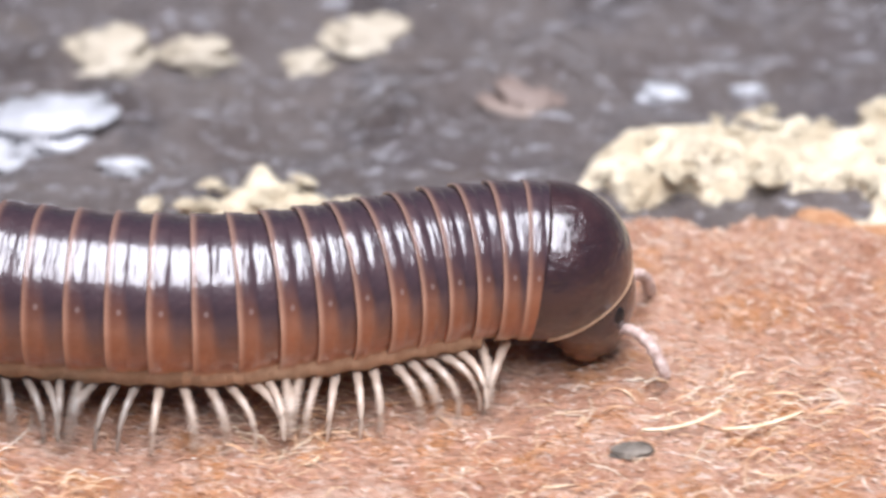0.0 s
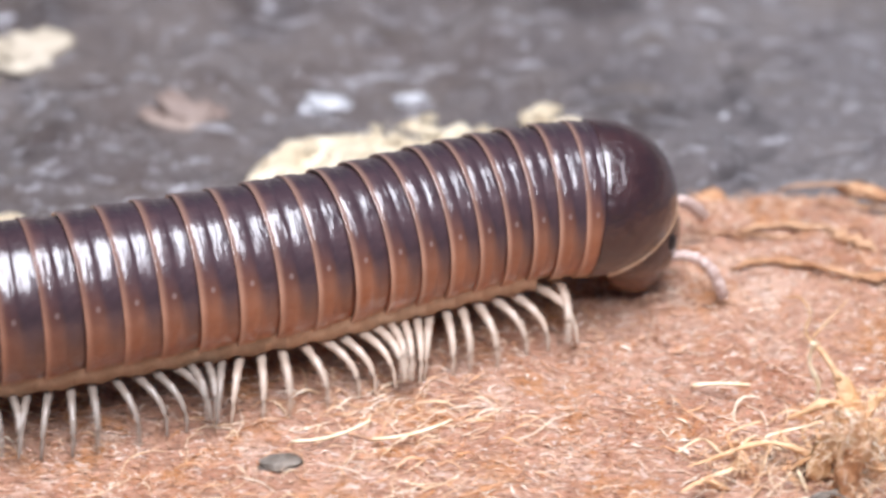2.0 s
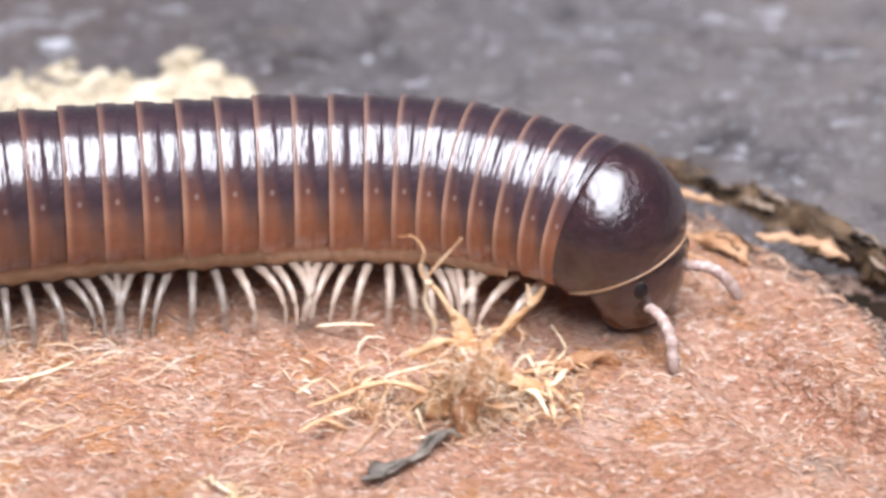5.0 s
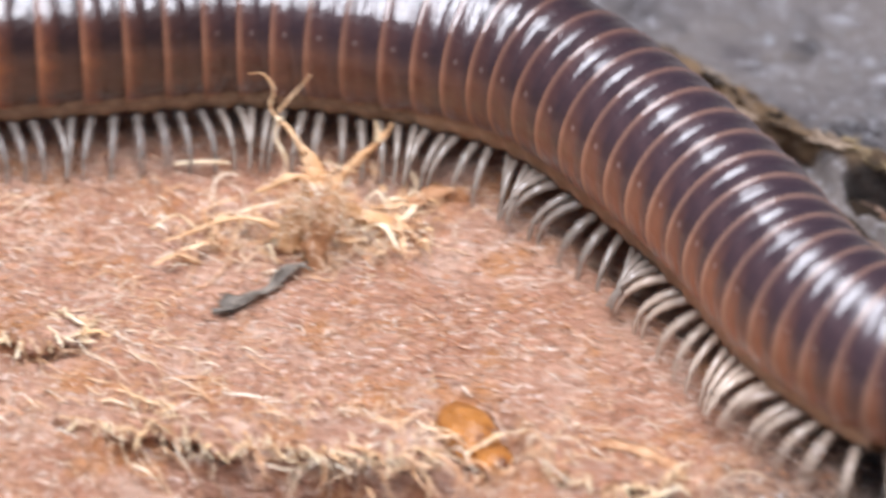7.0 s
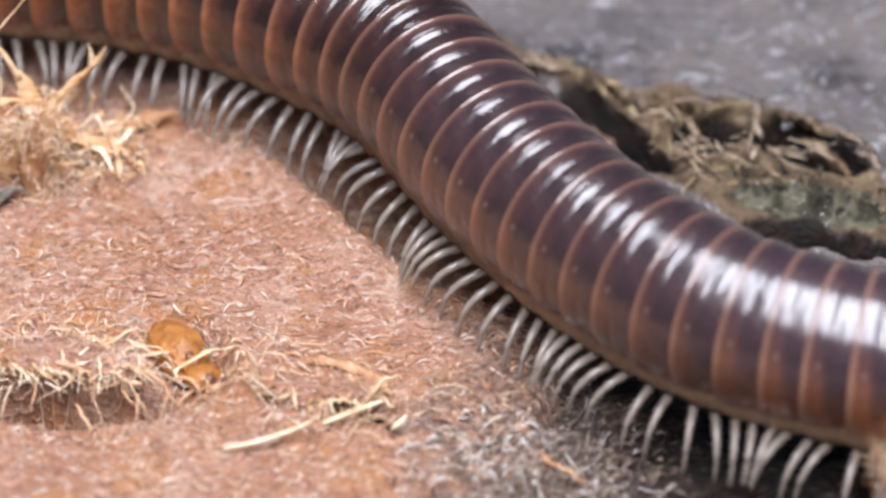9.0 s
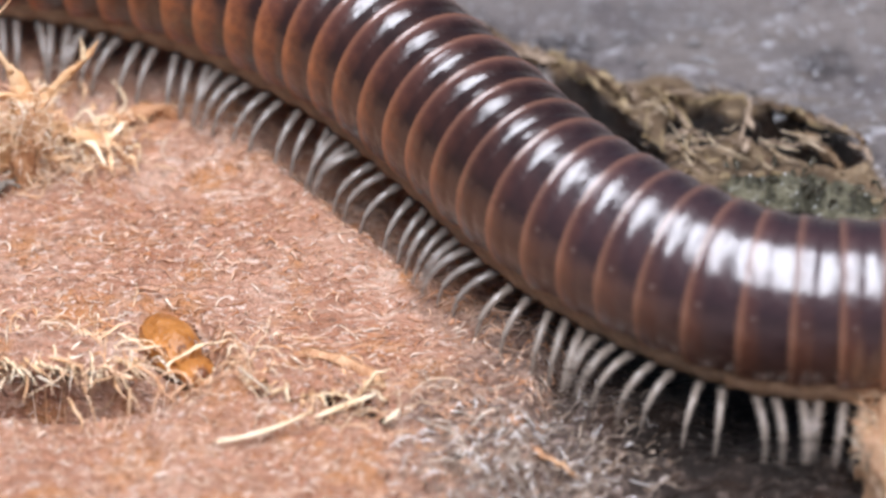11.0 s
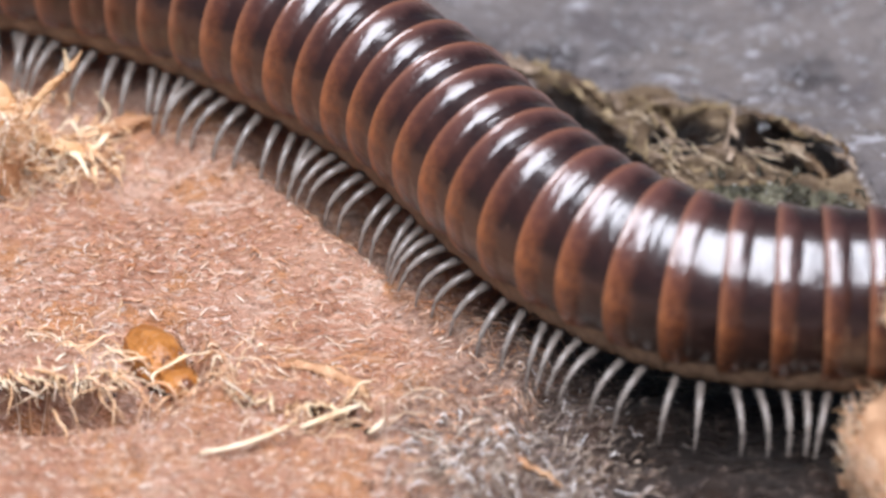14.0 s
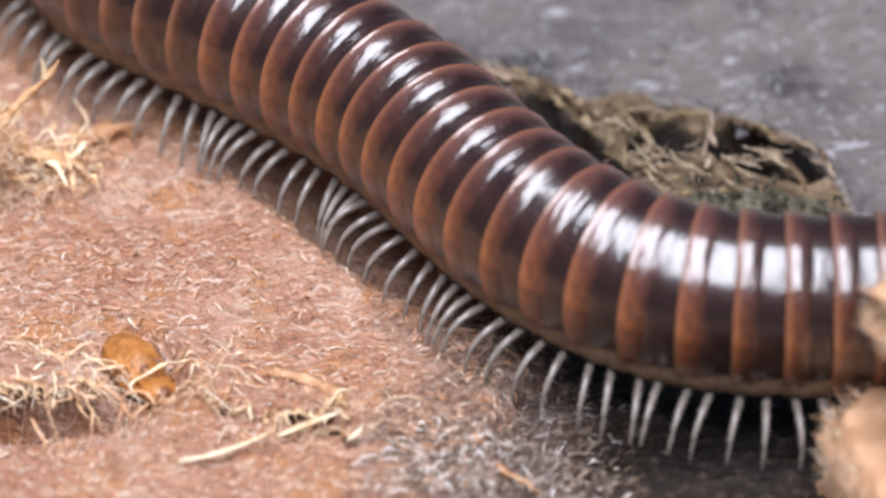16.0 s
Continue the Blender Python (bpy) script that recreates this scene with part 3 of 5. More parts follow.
def back_flakes():
    flake([(-57, 29.5), (-55, 32), (-49, 34.5), (-45, 36.2), (-40, 35.4), (-36.5, 36.8), (-32.4, 33.3), (-33, 29.5), (-36.5, 26.6), (-45, 27.2), (-52, 27.4), (-58, 26.6)], 2.3, 1, "cream yellow crumbly flake of rotten wood", 70)
    flake([(-83, 23.5), (-79, 26.5), (-72, 27), (-67, 24.5), (-72, 22.6), (-79, 22)], 2.0, 3, "small cream flake of rotten wood at the husk's rim", 22)


def stones():
    rs = random.Random(5)
    made = [lump("stone", (1, 1, 0.75), m, 7 + i, 0.55, nu=34, nv=22) for i, m in enumerate(PEBBLES)]
    words = ["grey rough stone half sunk in the ground", "brown rough stone half sunk in the ground", "bright white pebble on the grey ground", "pale yellowish pebble on the grey ground"]

    def stone(k, x, y, r, squeeze=1.0):
        m = place(x, y, -1.6 - 0.08 * r, rs.uniform(-8, 8), rs.uniform(-8, 8), rs.uniform(-14, 14)) @ Matrix.Diagonal((r, r * squeeze, r * 0.6, 1))
        thing("stone", made[k], words[k], "stone", m, "stones behind the husk")

    for k, x, y, r in [(3, -70, 43.6, 2.6), (3, -73.7, 40.8, 1.5), (2, -51.4, 39.3, 1.3), (2, -46.4, 39.8, 1.0), (2, -89, 34.5, 3.8), (2, -93, 31, 2.8), (1, -60, 37.5, 2.6), (3, -80.4, 41.5, 2.2),
                       (3, -86, 41, 2.6), (2, -27.6, 38, 0.9), (2, -28.6, 34.6, 0.8), (2, -84, 30, 1.6), (2, -60, 31, 0.7)]:
        stone(k, x, y, r, rs.uniform(0.5, 0.8) if r < 2.7 else 1.0)
    # bright grains added on the far ground in place of its glints
    for i in range(300):
        x, y = (rs.uniform(-26, 32), rs.uniform(10, 44)) if i < 150 else (rs.uniform(8, 32), rs.uniform(6, 22))
        if float(inside(x, y)) < -2.5 and y > 19 - x * 0.5:
            thing("grain", made[rs.choice([2, 2, 0])], "tiny bright grain standing in for a glint on the grey ground", "grain", place(x, y, -1.15, 0, 0, rs.uniform(0, 360)) @ Matrix.Diagonal((rs.uniform(.10, .50), rs.uniform(.03, .08), .09, 1)), "bright grains")


def shard(name, along, long, wide, curl, lift, thick, material, seed):
    """A torn flat splinter with ragged sides, lying along a heading."""
    rs = np.random.RandomState(seed)
    k = 11
    t = np.linspace(0, 1, k)
    a = radians(along) + curl * (t - 0.5)
    x, y = (np.cos(a) * long / k).cumsum(), (np.sin(a) * long / k).cumsum()
    c = np.stack([x - x.mean(), y - y.mean(), lift * np.sin(np.pi * t) + 0.12 * rs.normal(0, 1, k)], 1)
    roll = rs.uniform(-0.9, 0.9)
    side = np.stack([-np.sin(a) * math.cos(roll), np.cos(a) * math.cos(roll), np.full(k, math.sin(roll))], 1)
    wl, wr = [(wide * (0.25 + rs.rand(k)) * np.minimum(1, 5 * np.minimum(t, 1 - t) + 0.12))[:, None] for _ in range(2)]
    up = np.array((0, 0, thick))
    v = np.vstack([c - side * wl, c + up * rs.uniform(0.5, 1.4, (k, 1)), c + side * wr, c - up])
    f = [(q * k + i, q * k + i + 1, ((q + 1) % 4) * k + i + 1, ((q + 1) % 4) * k + i) for q in range(4) for i in range(k - 1)] + [(0, k, 2 * k, 3 * k), (4 * k - 1, 3 * k - 1, 2 * k - 1, k - 1)]
    return mesh_of(name, v, f, material)


def line_at(points, s):
    """Point and heading in degrees at the share s of a line."""
    p = np.array(points, float)
    run = np.r_[0, np.cumsum(np.hypot(*np.diff(p, axis=0).T))]
    at = [np.interp(s * run[-1], run, p[:, k]) for k in (0, 1)]
    i = min(len(p) - 2, int(np.searchsorted(run, s * run[-1], "right")) - 1)
    return at, math.degrees(math.atan2(*(p[i + 1] - p[i])[::-1]))


def limb(path, radii, flat=1.0, turn=0.0, sides=8, rough=0.12, seed=0):
    """A tapered, uneven, flattened strand through the points of a path: vertices and faces."""
    p, r = np.array(path, float), np.array(radii, float)
    k = 6 * (len(p) - 1) + 1
    s0, s1 = np.linspace(0, 1, len(p)), np.linspace(0, 1, k)
    ext = np.vstack([2 * p[0] - p[1], p, 2 * p[-1] - p[-2]])
    c = np.empty((k, 3))
    for i, q in enumerate(s1 * (len(p) - 1)):
        m = min(int(q), len(p) - 2)
        t, (a, b, d, e) = q - m, ext[m:m + 4]
        c[i] = 0.5 * (2 * b + (d - a) * t + (2 * a - 5 * b + 4 * d - e) * t**2 + (3 * b - a - 3 * d + e) * t**3)
    tan = np.gradient(c, axis=0)
    tan /= np.linalg.norm(tan, axis=1)[:, None]
    wide = np.array((math.cos(radians(turn)), math.sin(radians(turn)), 0.0))
    a = wide - tan * (tan @ wide)[:, None]
    a /= np.linalg.norm(a, axis=1)[:, None]
    b = np.cross(tan, a)
    rr = np.interp(s1, s0, r) * (1 + rough * vnoise(s1 * 9, s1 * 0 + seed, 1.0, seed))
    ang = np.arange(sides) * 2 * math.pi / sides
    lobe = 1 + rough * 1.5 * vnoise(np.cos(ang)[None] * 2 + s1[:, None] * 5, np.sin(ang)[None] * 2 + seed, 1.0, seed + 1)
    ring = c[:, None] + (rr[:, None] * lobe)[..., None] * (a[:, None] * np.cos(ang)[None, :, None] + flat * b[:, None] * np.sin(ang)[None, :, None])
    f = [(i * sides + j, i * sides + (j + 1) % sides, (i + 1) * sides + (j + 1) % sides, (i + 1) * sides + j) for i in range(k - 1) for j in range(sides)]
    f += [tuple(range(sides))[::-1], tuple((k - 1) * sides + j for j in range(sides))]
    return ring.reshape(-1, 3), f


def tuft():
    """A peeled shred of husk that stands up, forks and spreads into a torn web."""
    root = tagged(new("fibre_tuft"), "upright torn shred of straw-orange husk, amber at its base", "fibre tuft")
    root.matrix_basis = place(-20.8, 1.4, 0.0)
    rr = random.Random(17)

    def strand(name, path, radii, material, label="", flat=0.5, turn=0.0, seed=0, rough=0.3):
        v, f = limb(path, radii, flat, turn, 10, rough, seed)
        part(name, mesh_of(name, v, f, material), root, label)

    strand("stalk", [(-0.1, -0.3, -0.3), (0.1, 0.0, 1.2), (0.2, 0.5, 2.7), (-0.1, 0.9, 4.0), (-0.5, 1.5, 5.4), (-1.0, 1.9, 6.4)], (1.0, 1.15, 1.05, 0.85, 0.5, 0.26), PEELM, "torn orange stalk", 0.3, 10, 1, 0.4)
    strand("core", [(-0.3, -0.9, -0.2), (-0.2, -0.8, 1.0), (0.1, -0.3, 2.2), (0.2, 0.0, 3.0)], (0.75, 0.7, 0.5, 0.15), FLAPM, "dark amber core", 0.5, 10, 2)
    strand("hook", [(-0.8, 1.7, 6.0), (-1.7, 2.2, 7.4), (-2.7, 2.5, 8.6), (-2.5, 2.8, 9.8), (-3.1, 3.0, 10.7), (-3.9, 3.1, 10.6)], (0.20, 0.14, 0.10, 0.08, 0.07, 0.04), PEELM, "thin strand with a hooked tip", 0.8, 0, 3)
    strand("prong", [(-2.3, 2.4, 8.4), (-1.4, 2.8, 9.4), (-0.4, 3.1, 10.6)], (0.10, 0.07, 0.03), PEELM, "", 0.8, 0, 4)
    strand("loop", [(-2.2, 2.3, 8.2), (-2.4, 2.2, 6.8), (-1.9, 1.9, 5.4), (-2.1, 1.6, 4.2)], (0.20, 0.17, 0.14, 0.06), STRAWM, "", 0.7, 0, 5)
    strand("arm", [(0.2, 0.9, 3.6), (1.4, 1.4, 4.8), (2.6, 1.9, 5.9), (3.6, 2.3, 6.7), (4.2, 2.6, 7.6)], (0.45, 0.26, 0.20, 0.20, 0.05), PEELM, "thick pale strand with a split tip", 0.55, 0, 6)
    strand("spike", [(3.4, 2.2, 6.5), (3.3, 2.4, 7.3), (3.2, 2.5, 7.9)], (0.22, 0.14, 0.04), STRAWM, "", 0.7, 0, 7)
    strand("spur", [(-0.4, 1.2, 4.6), (-1.6, 1.0, 4.9), (-2.6, 0.8, 4.5), (-3.6, 0.6, 4.1)], (0.40, 0.28, 0.2, 0.07), PEELM, "", 0.6, 0, 8)
    strand("left_arm", [(-1.0, 0.6, 0.9), (-3.4, 1.4, 1.5), (-5.2, 1.6, 1.4), (-7.2, 1.4, 0.7), (-9.0, 0.9, 0.3)], (0.20, 0.18, 0.16, 0.13, 0.05), PEELM, "pale strand lying over the husk", 0.6, 0, 9)
    strand("amber_fold", [(4.9, 4.1, 0.2), (6.2, 4.9, 0.7), (7.6, 5.2, 0.6), (8.6, 5.0, 0.1)], (0.30, 0.55, 0.46, 0.15), FLAPM, "amber fold of husk", 0.45, 0, 10)
    for i, path in enumerate([[(-2.0, 0.1, 0.1), (-1.0, 0.6, 2.2), (-0.4, 1.2, 4.4)], [(1.7, 0.6, 0.1), (1.0, 0.9, 2.2), (0.3, 1.2, 4.0)], [(3.2, 1.7, 0.2), (2.2, 1.6, 1.7), (0.8, 1.2, 3.4)], [(-3.4, 0.9, 0.1), (-2.2, 0.9, 1.3), (-0.8, 0.8, 2.6)], [(4.8, 2.6, 0.1), (3.4, 2.3, 1.1), (1.6, 1.4, 2.0)]]):
        strand("membrane", path, (0.35, 0.62, 0.25), PEELM, "thin torn membrane", 0.10, 20 * i, 11 + i, 0.5)
    # torn web of flat shreds on both sides
    for i in range(64):
        side = i % 3 > 0
        x, y = (rr.gauss(3.0, 2.0), rr.gauss(2.4, 1.6)) if side else (rr.uniform(-7.0, -0.8), rr.gauss(1.2, 0.9))
        way, long = rr.uniform(-1.6, 1.9) if side else rr.uniform(1.4, 4.6), rr.uniform(0.8, 3.0)
        z = rr.uniform(0.1, 1.5) * (1 - abs(x) / 11)
        w, bow = rr.uniform(0.05, 0.22), rr.gauss(0, 0.7)
        mid = (x + 0.5 * long * math.cos(way), y + 0.5 * long * math.sin(way), z + rr.uniform(0.1, 0.9))
        end = (x + long * math.cos(way + bow), y + long * math.sin(way + bow), max(0.1, z + rr.gauss(0.2, 0.5)))
        strand("shred", [(x, y, z), mid, end], (w * 0.7, w, 0.05), rr.choice([PEELM, PEELM, PEELM, STRAWM]), "", rr.uniform(0.25, 0.5), rr.uniform(0, 180), rr.randrange(40))
    rs = np.random.RandomState(41)
    n, k = 620, 7
    t = np.linspace(0, 1, k)
    right = rs.rand(n) < 0.6
    c = np.stack([np.where(right, rs.uniform(-1, 6, n), rs.uniform(-8, 0, n)), rs.normal(1.6, 1.2, n), rs.uniform(0.1, 1.0, n)], 1)
    near = rs.rand(n) < 0.45
    c = np.where(near[:, None], np.stack([rs.normal(0.1, 1.0, n), rs.normal(0.5, 0.6, n), rs.uniform(0.2, 5.2, n)], 1), c)
    az, el = rs.uniform(0, 2 * np.pi, n), rs.uniform(0.0, 0.7, n)
    d = np.stack([np.cos(az) * np.cos(el), np.sin(az) * np.cos(el), np.sin(el)], 1) * rs.uniform(0.8, 2.2, n)[:, None]
    p = c[:, None] + d[:, None] * t[None, :, None] + rs.normal(0, 0.16, (n, k, 3)).cumsum(1) - np.array((0, 0, 0.9)) * (t**2)[None, :, None]
    v, f = tubes(p, np.full((n, 1), 0.036) * (1.1 - 0.7 * t), 4)
    tagged(part("fluff", mesh_of("fluff", v, f, STRAW_FIBRE), root, "loose pale fibres round the base"), kind="stuff")


def twig():
    root = tagged(new("twig"), "short grey crooked fibrous twig lying on the husk", "twig")
    root.matrix_basis = place(-23.8, -1.8, 0.3)
    for i, (path, r) in enumerate([([(-2.4, -1.9, 0.0), (-1.2, -1.3, 0.25), (0.2, -0.5, 0.2), (1.3, 0.9, 0.3), (2.3, 2.1, 0.1)], (0.40, 0.42, 0.28, 0.24, 0.10)),
                                   ([(-2.9, -2.2, 0.0), (-1.6, -1.9, 0.1), (-0.2, -1.0, 0.3), (1.0, 0.0, 0.2)], (0.16, 0.26, 0.2, 0.08)),
                                   ([(0.2, -0.4, 0.3), (0.9, 0.9, 0.6), (1.9, 1.5, 0.4), (2.7, 1.4, 0.1)], (0.12, 0.16, 0.12, 0.05))]):
        v, f = limb(path, r, 0.7, 40 * i, 9, 0.5, 20 + i)
        part("strand", mesh_of("strand", v, f, TWIGM), root)


def seed():
    root = tagged(new("seed_pod"), "amber brown seed pod sunk in a hollow of the husk", "seed pod")
    root.matrix_basis = place(-12.0, -14.0, 0.0, 0, 0, -62)
    part("shell", lump("shell", (2.5, 1.6, 1.25), AMBER, 2, 0.10, nu=34, nv=24), root, "", place(-0.7, 0, -0.6))
    part("tip", lump("tip", (1.25, 0.95, 0.7), AMBER, 5, 0.25), root, "", place(2.1, 0.1, -0.55))
    part("pore", lump("pore", (0.50, 0.58, 0.42), FACEM, 2, 0.2), root, "dark pore at the end", place(2.85, 0.1, -0.30))
    rs = random.Random(4)
    for i in range(8):
        y = -1.2 + 0.3 * i + rs.uniform(-0.12, 0.12)
        x = 0.7 - 0.5 * (y / 1.15) ** 2 + rs.uniform(-0.2, 0.2)
        z = 1.25 * math.sqrt(1 - ((x + 0.7) / 2.5) ** 2 - (y / 1.6) ** 2) - 0.62
        part("pit", lump("pit", (rs.uniform(0.2, 0.4), rs.uniform(0.06, 0.12), 0.07), FACEM, i % 4, 0.5, nu=12, nv=8), root, "dark pit", place(x, y, z, 0, 0, rs.uniform(-30, 30)))
    v, f = limb([(-8.8, -13.9, 0.2), (-9.6, -14.5, 0.4), (-10.5, -14.9, 0.55), (-11.4, -15.5, 0.42), (-12.3, -16.3, 0.35), (-12.2, -17.2, 0.1)], (0.05, 0.10, 0.11, 0.09, 0.08, 0.04), 0.6, 20, 8, 0.3, 6)
    thing("fibre", mesh_of("fibre", v, f, STRAWM), "pale curved fibre lying across the seed pod", "fibre")


def straws():
    t = np.linspace(0, 1, 14)

    def straw(a, b, sag, wide, label):
        c = np.stack([a[0] + (b[0] - a[0]) * t, a[1] + (b[1] - a[1]) * t - sag * np.sin(np.pi * t), 0.55 + 0.5 * t], 1)
        side = np.array([-(b[1] - a[1]), b[0] - a[0], 0.0])
        side /= np.linalg.norm(side)
        w = wide * (0.25 + 0.75 * np.sin(np.pi * np.clip(t * 0.9 + 0.08, 0, 1)))[:, None]
        up = np.array([0, 0, 0.14])
        v = np.vstack([c - side * w, c + up, c + side * w, c - up])
        k = len(t)
        f = [(r * k + i, r * k + i + 1, ((r + 1) % 4) * k + i + 1, ((r + 1) % 4) * k + i) for r in range(4) for i in range(k - 1)] + [(0, k, 2 * k, 3 * k), (4 * k - 1, 3 * k - 1, 2 * k - 1, k - 1)]
        thing("straw", mesh_of("straw", v, f, STRAWM), label, "straw", group="pale straws")

    straw((-9.6, -23.2), (-4.4, -21.3), 0.35, 0.20, "long pale flat straw lying on the husk")
    straw((-4.2, -21.2), (-0.9, -19.9), -0.1, 0.25, "short pale flat straw lying on the husk")
    # a white crumb, added in the shape of a short straw
    straw((-0.5, -21.7), (0.4, -21.1), 0.1, 0.2, "small white crumb at the husk's rim, shaped as a straw end")
    straw((-47.5, 4.0), (-43.0, 5.2), 0.4, 0.13, "pale straw lying on the husk")
    straw((-52.0, 3.7), (-47.6, 5.0), 0.5, 0.12, "pale straw lying on the husk")
    straw((-29.5, 9.2), (-26.2, 8.7), -0.2, 0.16, "thin pale straw lying on the husk")
    for x, y in [(-1.1, -20.6), (-0.5, -21.1), (-4.4, -19.4), (-3.4, -19.2), (-6.4, -18.9)]:
        thing("crumb", lump("crumb", (0.32, 0.26, 0.25), DARKBARK, int(x * 3) % 5), "tiny black crumb in the husk", "crumb", place(x, y, 0.05), "black crumbs")
    thing("crumb", lump("crumb", (1.3, 0.7, 0.35), TWIGM, 4), "flat grey crumb on the husk", "crumb", place(-52.5, 2.2, 0.25, 0, 0, 8))


def husk_lip():
    """A curled orange lip of husk over small holes."""
    v, f = limb([(-6.2, -15.0, -0.3), (-4.4, -15.2, 0.05), (-2.4, -16.1, 0.15), (-0.9, -17.4, 0.1), (-0.2, -18.9, -0.2)], (0.15, 0.42, 0.5, 0.38, 0.12), 0.5, 60, 10, 0.35, 3)
    thing("husk_fold", mesh_of("husk_fold", v, f, FLAPM), "curled orange lip of torn husk", "husk")


# hollows and rises of the bark: x, y, half length, half width, turn, rise
HOLES = [(12.9, 6.9, 4.4, 1.25, -49, -5.0), (18.6, 9.9, 0.95, 0.55, -20, -3.0), (18.3, 6.7, 1.9, 1.5, 0, -5.5), (24.2, 5.5, 3.5, 1.75, -28, -5.5), (20.4, 2.95, 3.3, 0.40, -4, -3.0), (24.4, -3.2, 4.4, 1.1, -15, -3.5)]
RISES = [(11.2, 10.9, 3.2, 1.2, -40, 1.5), (16.6, 9.9, 2.6, 0.9, -10, 0.5), (24.6, 7.6, 3.4, 0.6, -26, 0.5), (20.8, 6.2, 0.5, 2.6, 3, 0.45), (23.8, 0.2, 4.6, 1.4, -15, 0.9), (16.6, 3.6, 2.2, 0.8, -50, 0.4)]


def ragged(x, y):
    """Places pushed about, for torn outlines."""
    return x + 0.35 * vnoise(x, y, 1.1, 4), y + 0.35 * vnoise(x, y, 1.1, 0)


def bark_height(x, y):
    d = border(x, y, BARK) + 0.5 * vnoise(x, y, 1.6, 2)
    z = -1.15 + 0.22 * vnoise(x, y, 2.2, 1) + 0.13 * vnoise(x, y, 0.9, 3) + 0.10 * vnoise(x, y, 0.45, 5)
    wx, wy = ragged(x, y)
    for cx, cy, a, b, turn, rise in RISES:
        z = z + rise * mound(wx, wy, cx, cy, a, b, turn)
    z = z + 0.95 * mound(x, y, 23.8, 0.2, 4.6, 1.4, -15) * (vnoise(x, y, 0.9, 5) + 0.6 * vnoise(x, y, 0.4, 2))
    for cx, cy, a, b, turn, rise in HOLES:
        z = z + rise * mound(wx, wy, cx, cy, a, b, turn, 4)
    return z - 1.2 * (1 - step(d, -0.3, 0.6))


def torn_bark():
    """Torn bark with open hollows under ragged lips beyond the husk's rim."""
    root = tagged(new("torn_bark"), "torn brown bark with dark hollows, pale splinters and a mossy lump", "bark")
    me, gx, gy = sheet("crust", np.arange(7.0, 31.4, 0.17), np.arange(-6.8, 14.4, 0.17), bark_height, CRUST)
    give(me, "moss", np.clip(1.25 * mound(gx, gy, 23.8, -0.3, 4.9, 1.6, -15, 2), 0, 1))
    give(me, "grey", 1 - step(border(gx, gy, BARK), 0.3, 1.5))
    # mask of the painted hollow shade, a little wider than the holes
    give(me, "brown_shade", np.clip(sum(mound(*ragged(gx, gy), cx, cy, 1.12 * a, 1.15 * b, turn, 4) for cx, cy, a, b, turn, _ in HOLES), 0, 1))
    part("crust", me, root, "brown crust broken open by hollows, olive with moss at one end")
    rs = random.Random(31)

    def pile(points, count, long, wide, low, high, materials, turn, spread):
        for i in range(count):
            (x, y), head = line_at(points, (i + rs.random()) / count)
            m = rs.choice(materials)
            part("splinter", shard("splinter", head + rs.gauss(0, turn), long * rs.uniform(0.5, 1.3), wide * rs.uniform(0.5, 1.4), rs.gauss(0, 0.5), rs.uniform(-0.1, 0.4), 0.12, m, rs.randrange(9999)), root, "",
                 place(x + rs.gauss(0, spread), y + rs.gauss(0, spread), rs.uniform(low, high)))

    # lips over the hollows, the post between them, the slanting slab, the torn near side
    pile([(9.6, 12.0), (11.6, 10.6), (13.4, 8.8)], 9, 3.2, 0.42, -0.7, 0.0, [OLIVEBARK, OLIVEBARK, BARKM], 12, 0.25)
    pile([(15.0, 9.4), (17.4, 8.6), (19.6, 8.4)], 7, 2.4, 0.30, -0.8, -0.2, [OLIVEBARK, PALEBARK, BARKM], 16, 0.25)
    pile([(21.6, 8.3), (24.0, 7.3), (26.4, 5.8), (27.8, 3.4)], 9, 3.0, 0.34, -0.9, -0.4, [OLIVEBARK, BARKM, PALEBARK], 10, 0.15)
    pile([(20.9, 8.4), (20.8, 4.0)], 6, 2.8, 0.26, -0.7, 0.1, [PALEBARK, PALEBARK, OLIVEBARK], 9, 0.18)
    pile([(24.9, 5.2), (27.0, 1.4)], 3, 4.4, 0.60, -1.6, -1.0, [BARKM, OLIVEBARK], 5, 0.12)
    pile([(13.8, 8.8), (15.2, 6.8), (16.3, 3.6), (18.0, 0.6)], 9, 2.0, 0.13, -0.6, 0.6, [PALEBARK, PALEBARK, OLIVEBARK, OLIVEBARK], 24, 0.35)
    pile([(16.6, 3.6), (20.0, 3.9), (23.8, 4.0)], 6, 2.8, 0.12, -0.5, 0.1, [PALEBARK, PALEBARK, OLIVEBARK], 9, 0.14)
    pile([(16.4, 7.4), (18.2, 3.8)], 6, 2.6, 0.12, -0.5, 0.2, [PALEBARK, OLIVEBARK], 14, 0.3)
    pile([(19.4, 1.2), (22, 0.9), (26, -1.0), (28.6, -2.6)], 26, 0.8, 0.20, -0.4, 0.4, [MOSSM, MOSSM, OLIVEBARK], 80, 0.7)
    rs2 = np.random.RandomState(8)
    n, k = 40, 5
    t = np.linspace(0, 1, k)
    s = rs2.rand(n)
    a = np.stack([13.2 + 10.5 * s, 8.4 - 5.0 * np.minimum(1, s * 2.6) + 0.6 * (s > 0.4)], 1) + rs2.normal(0, 0.6, (n, 2))
    way = np.where(rs2.rand(n) < 0.55, rs2.normal(-0.9, 0.5, n), rs2.normal(0.15, 0.3, n))
    long = rs2.uniform(0.8, 3.0, n)
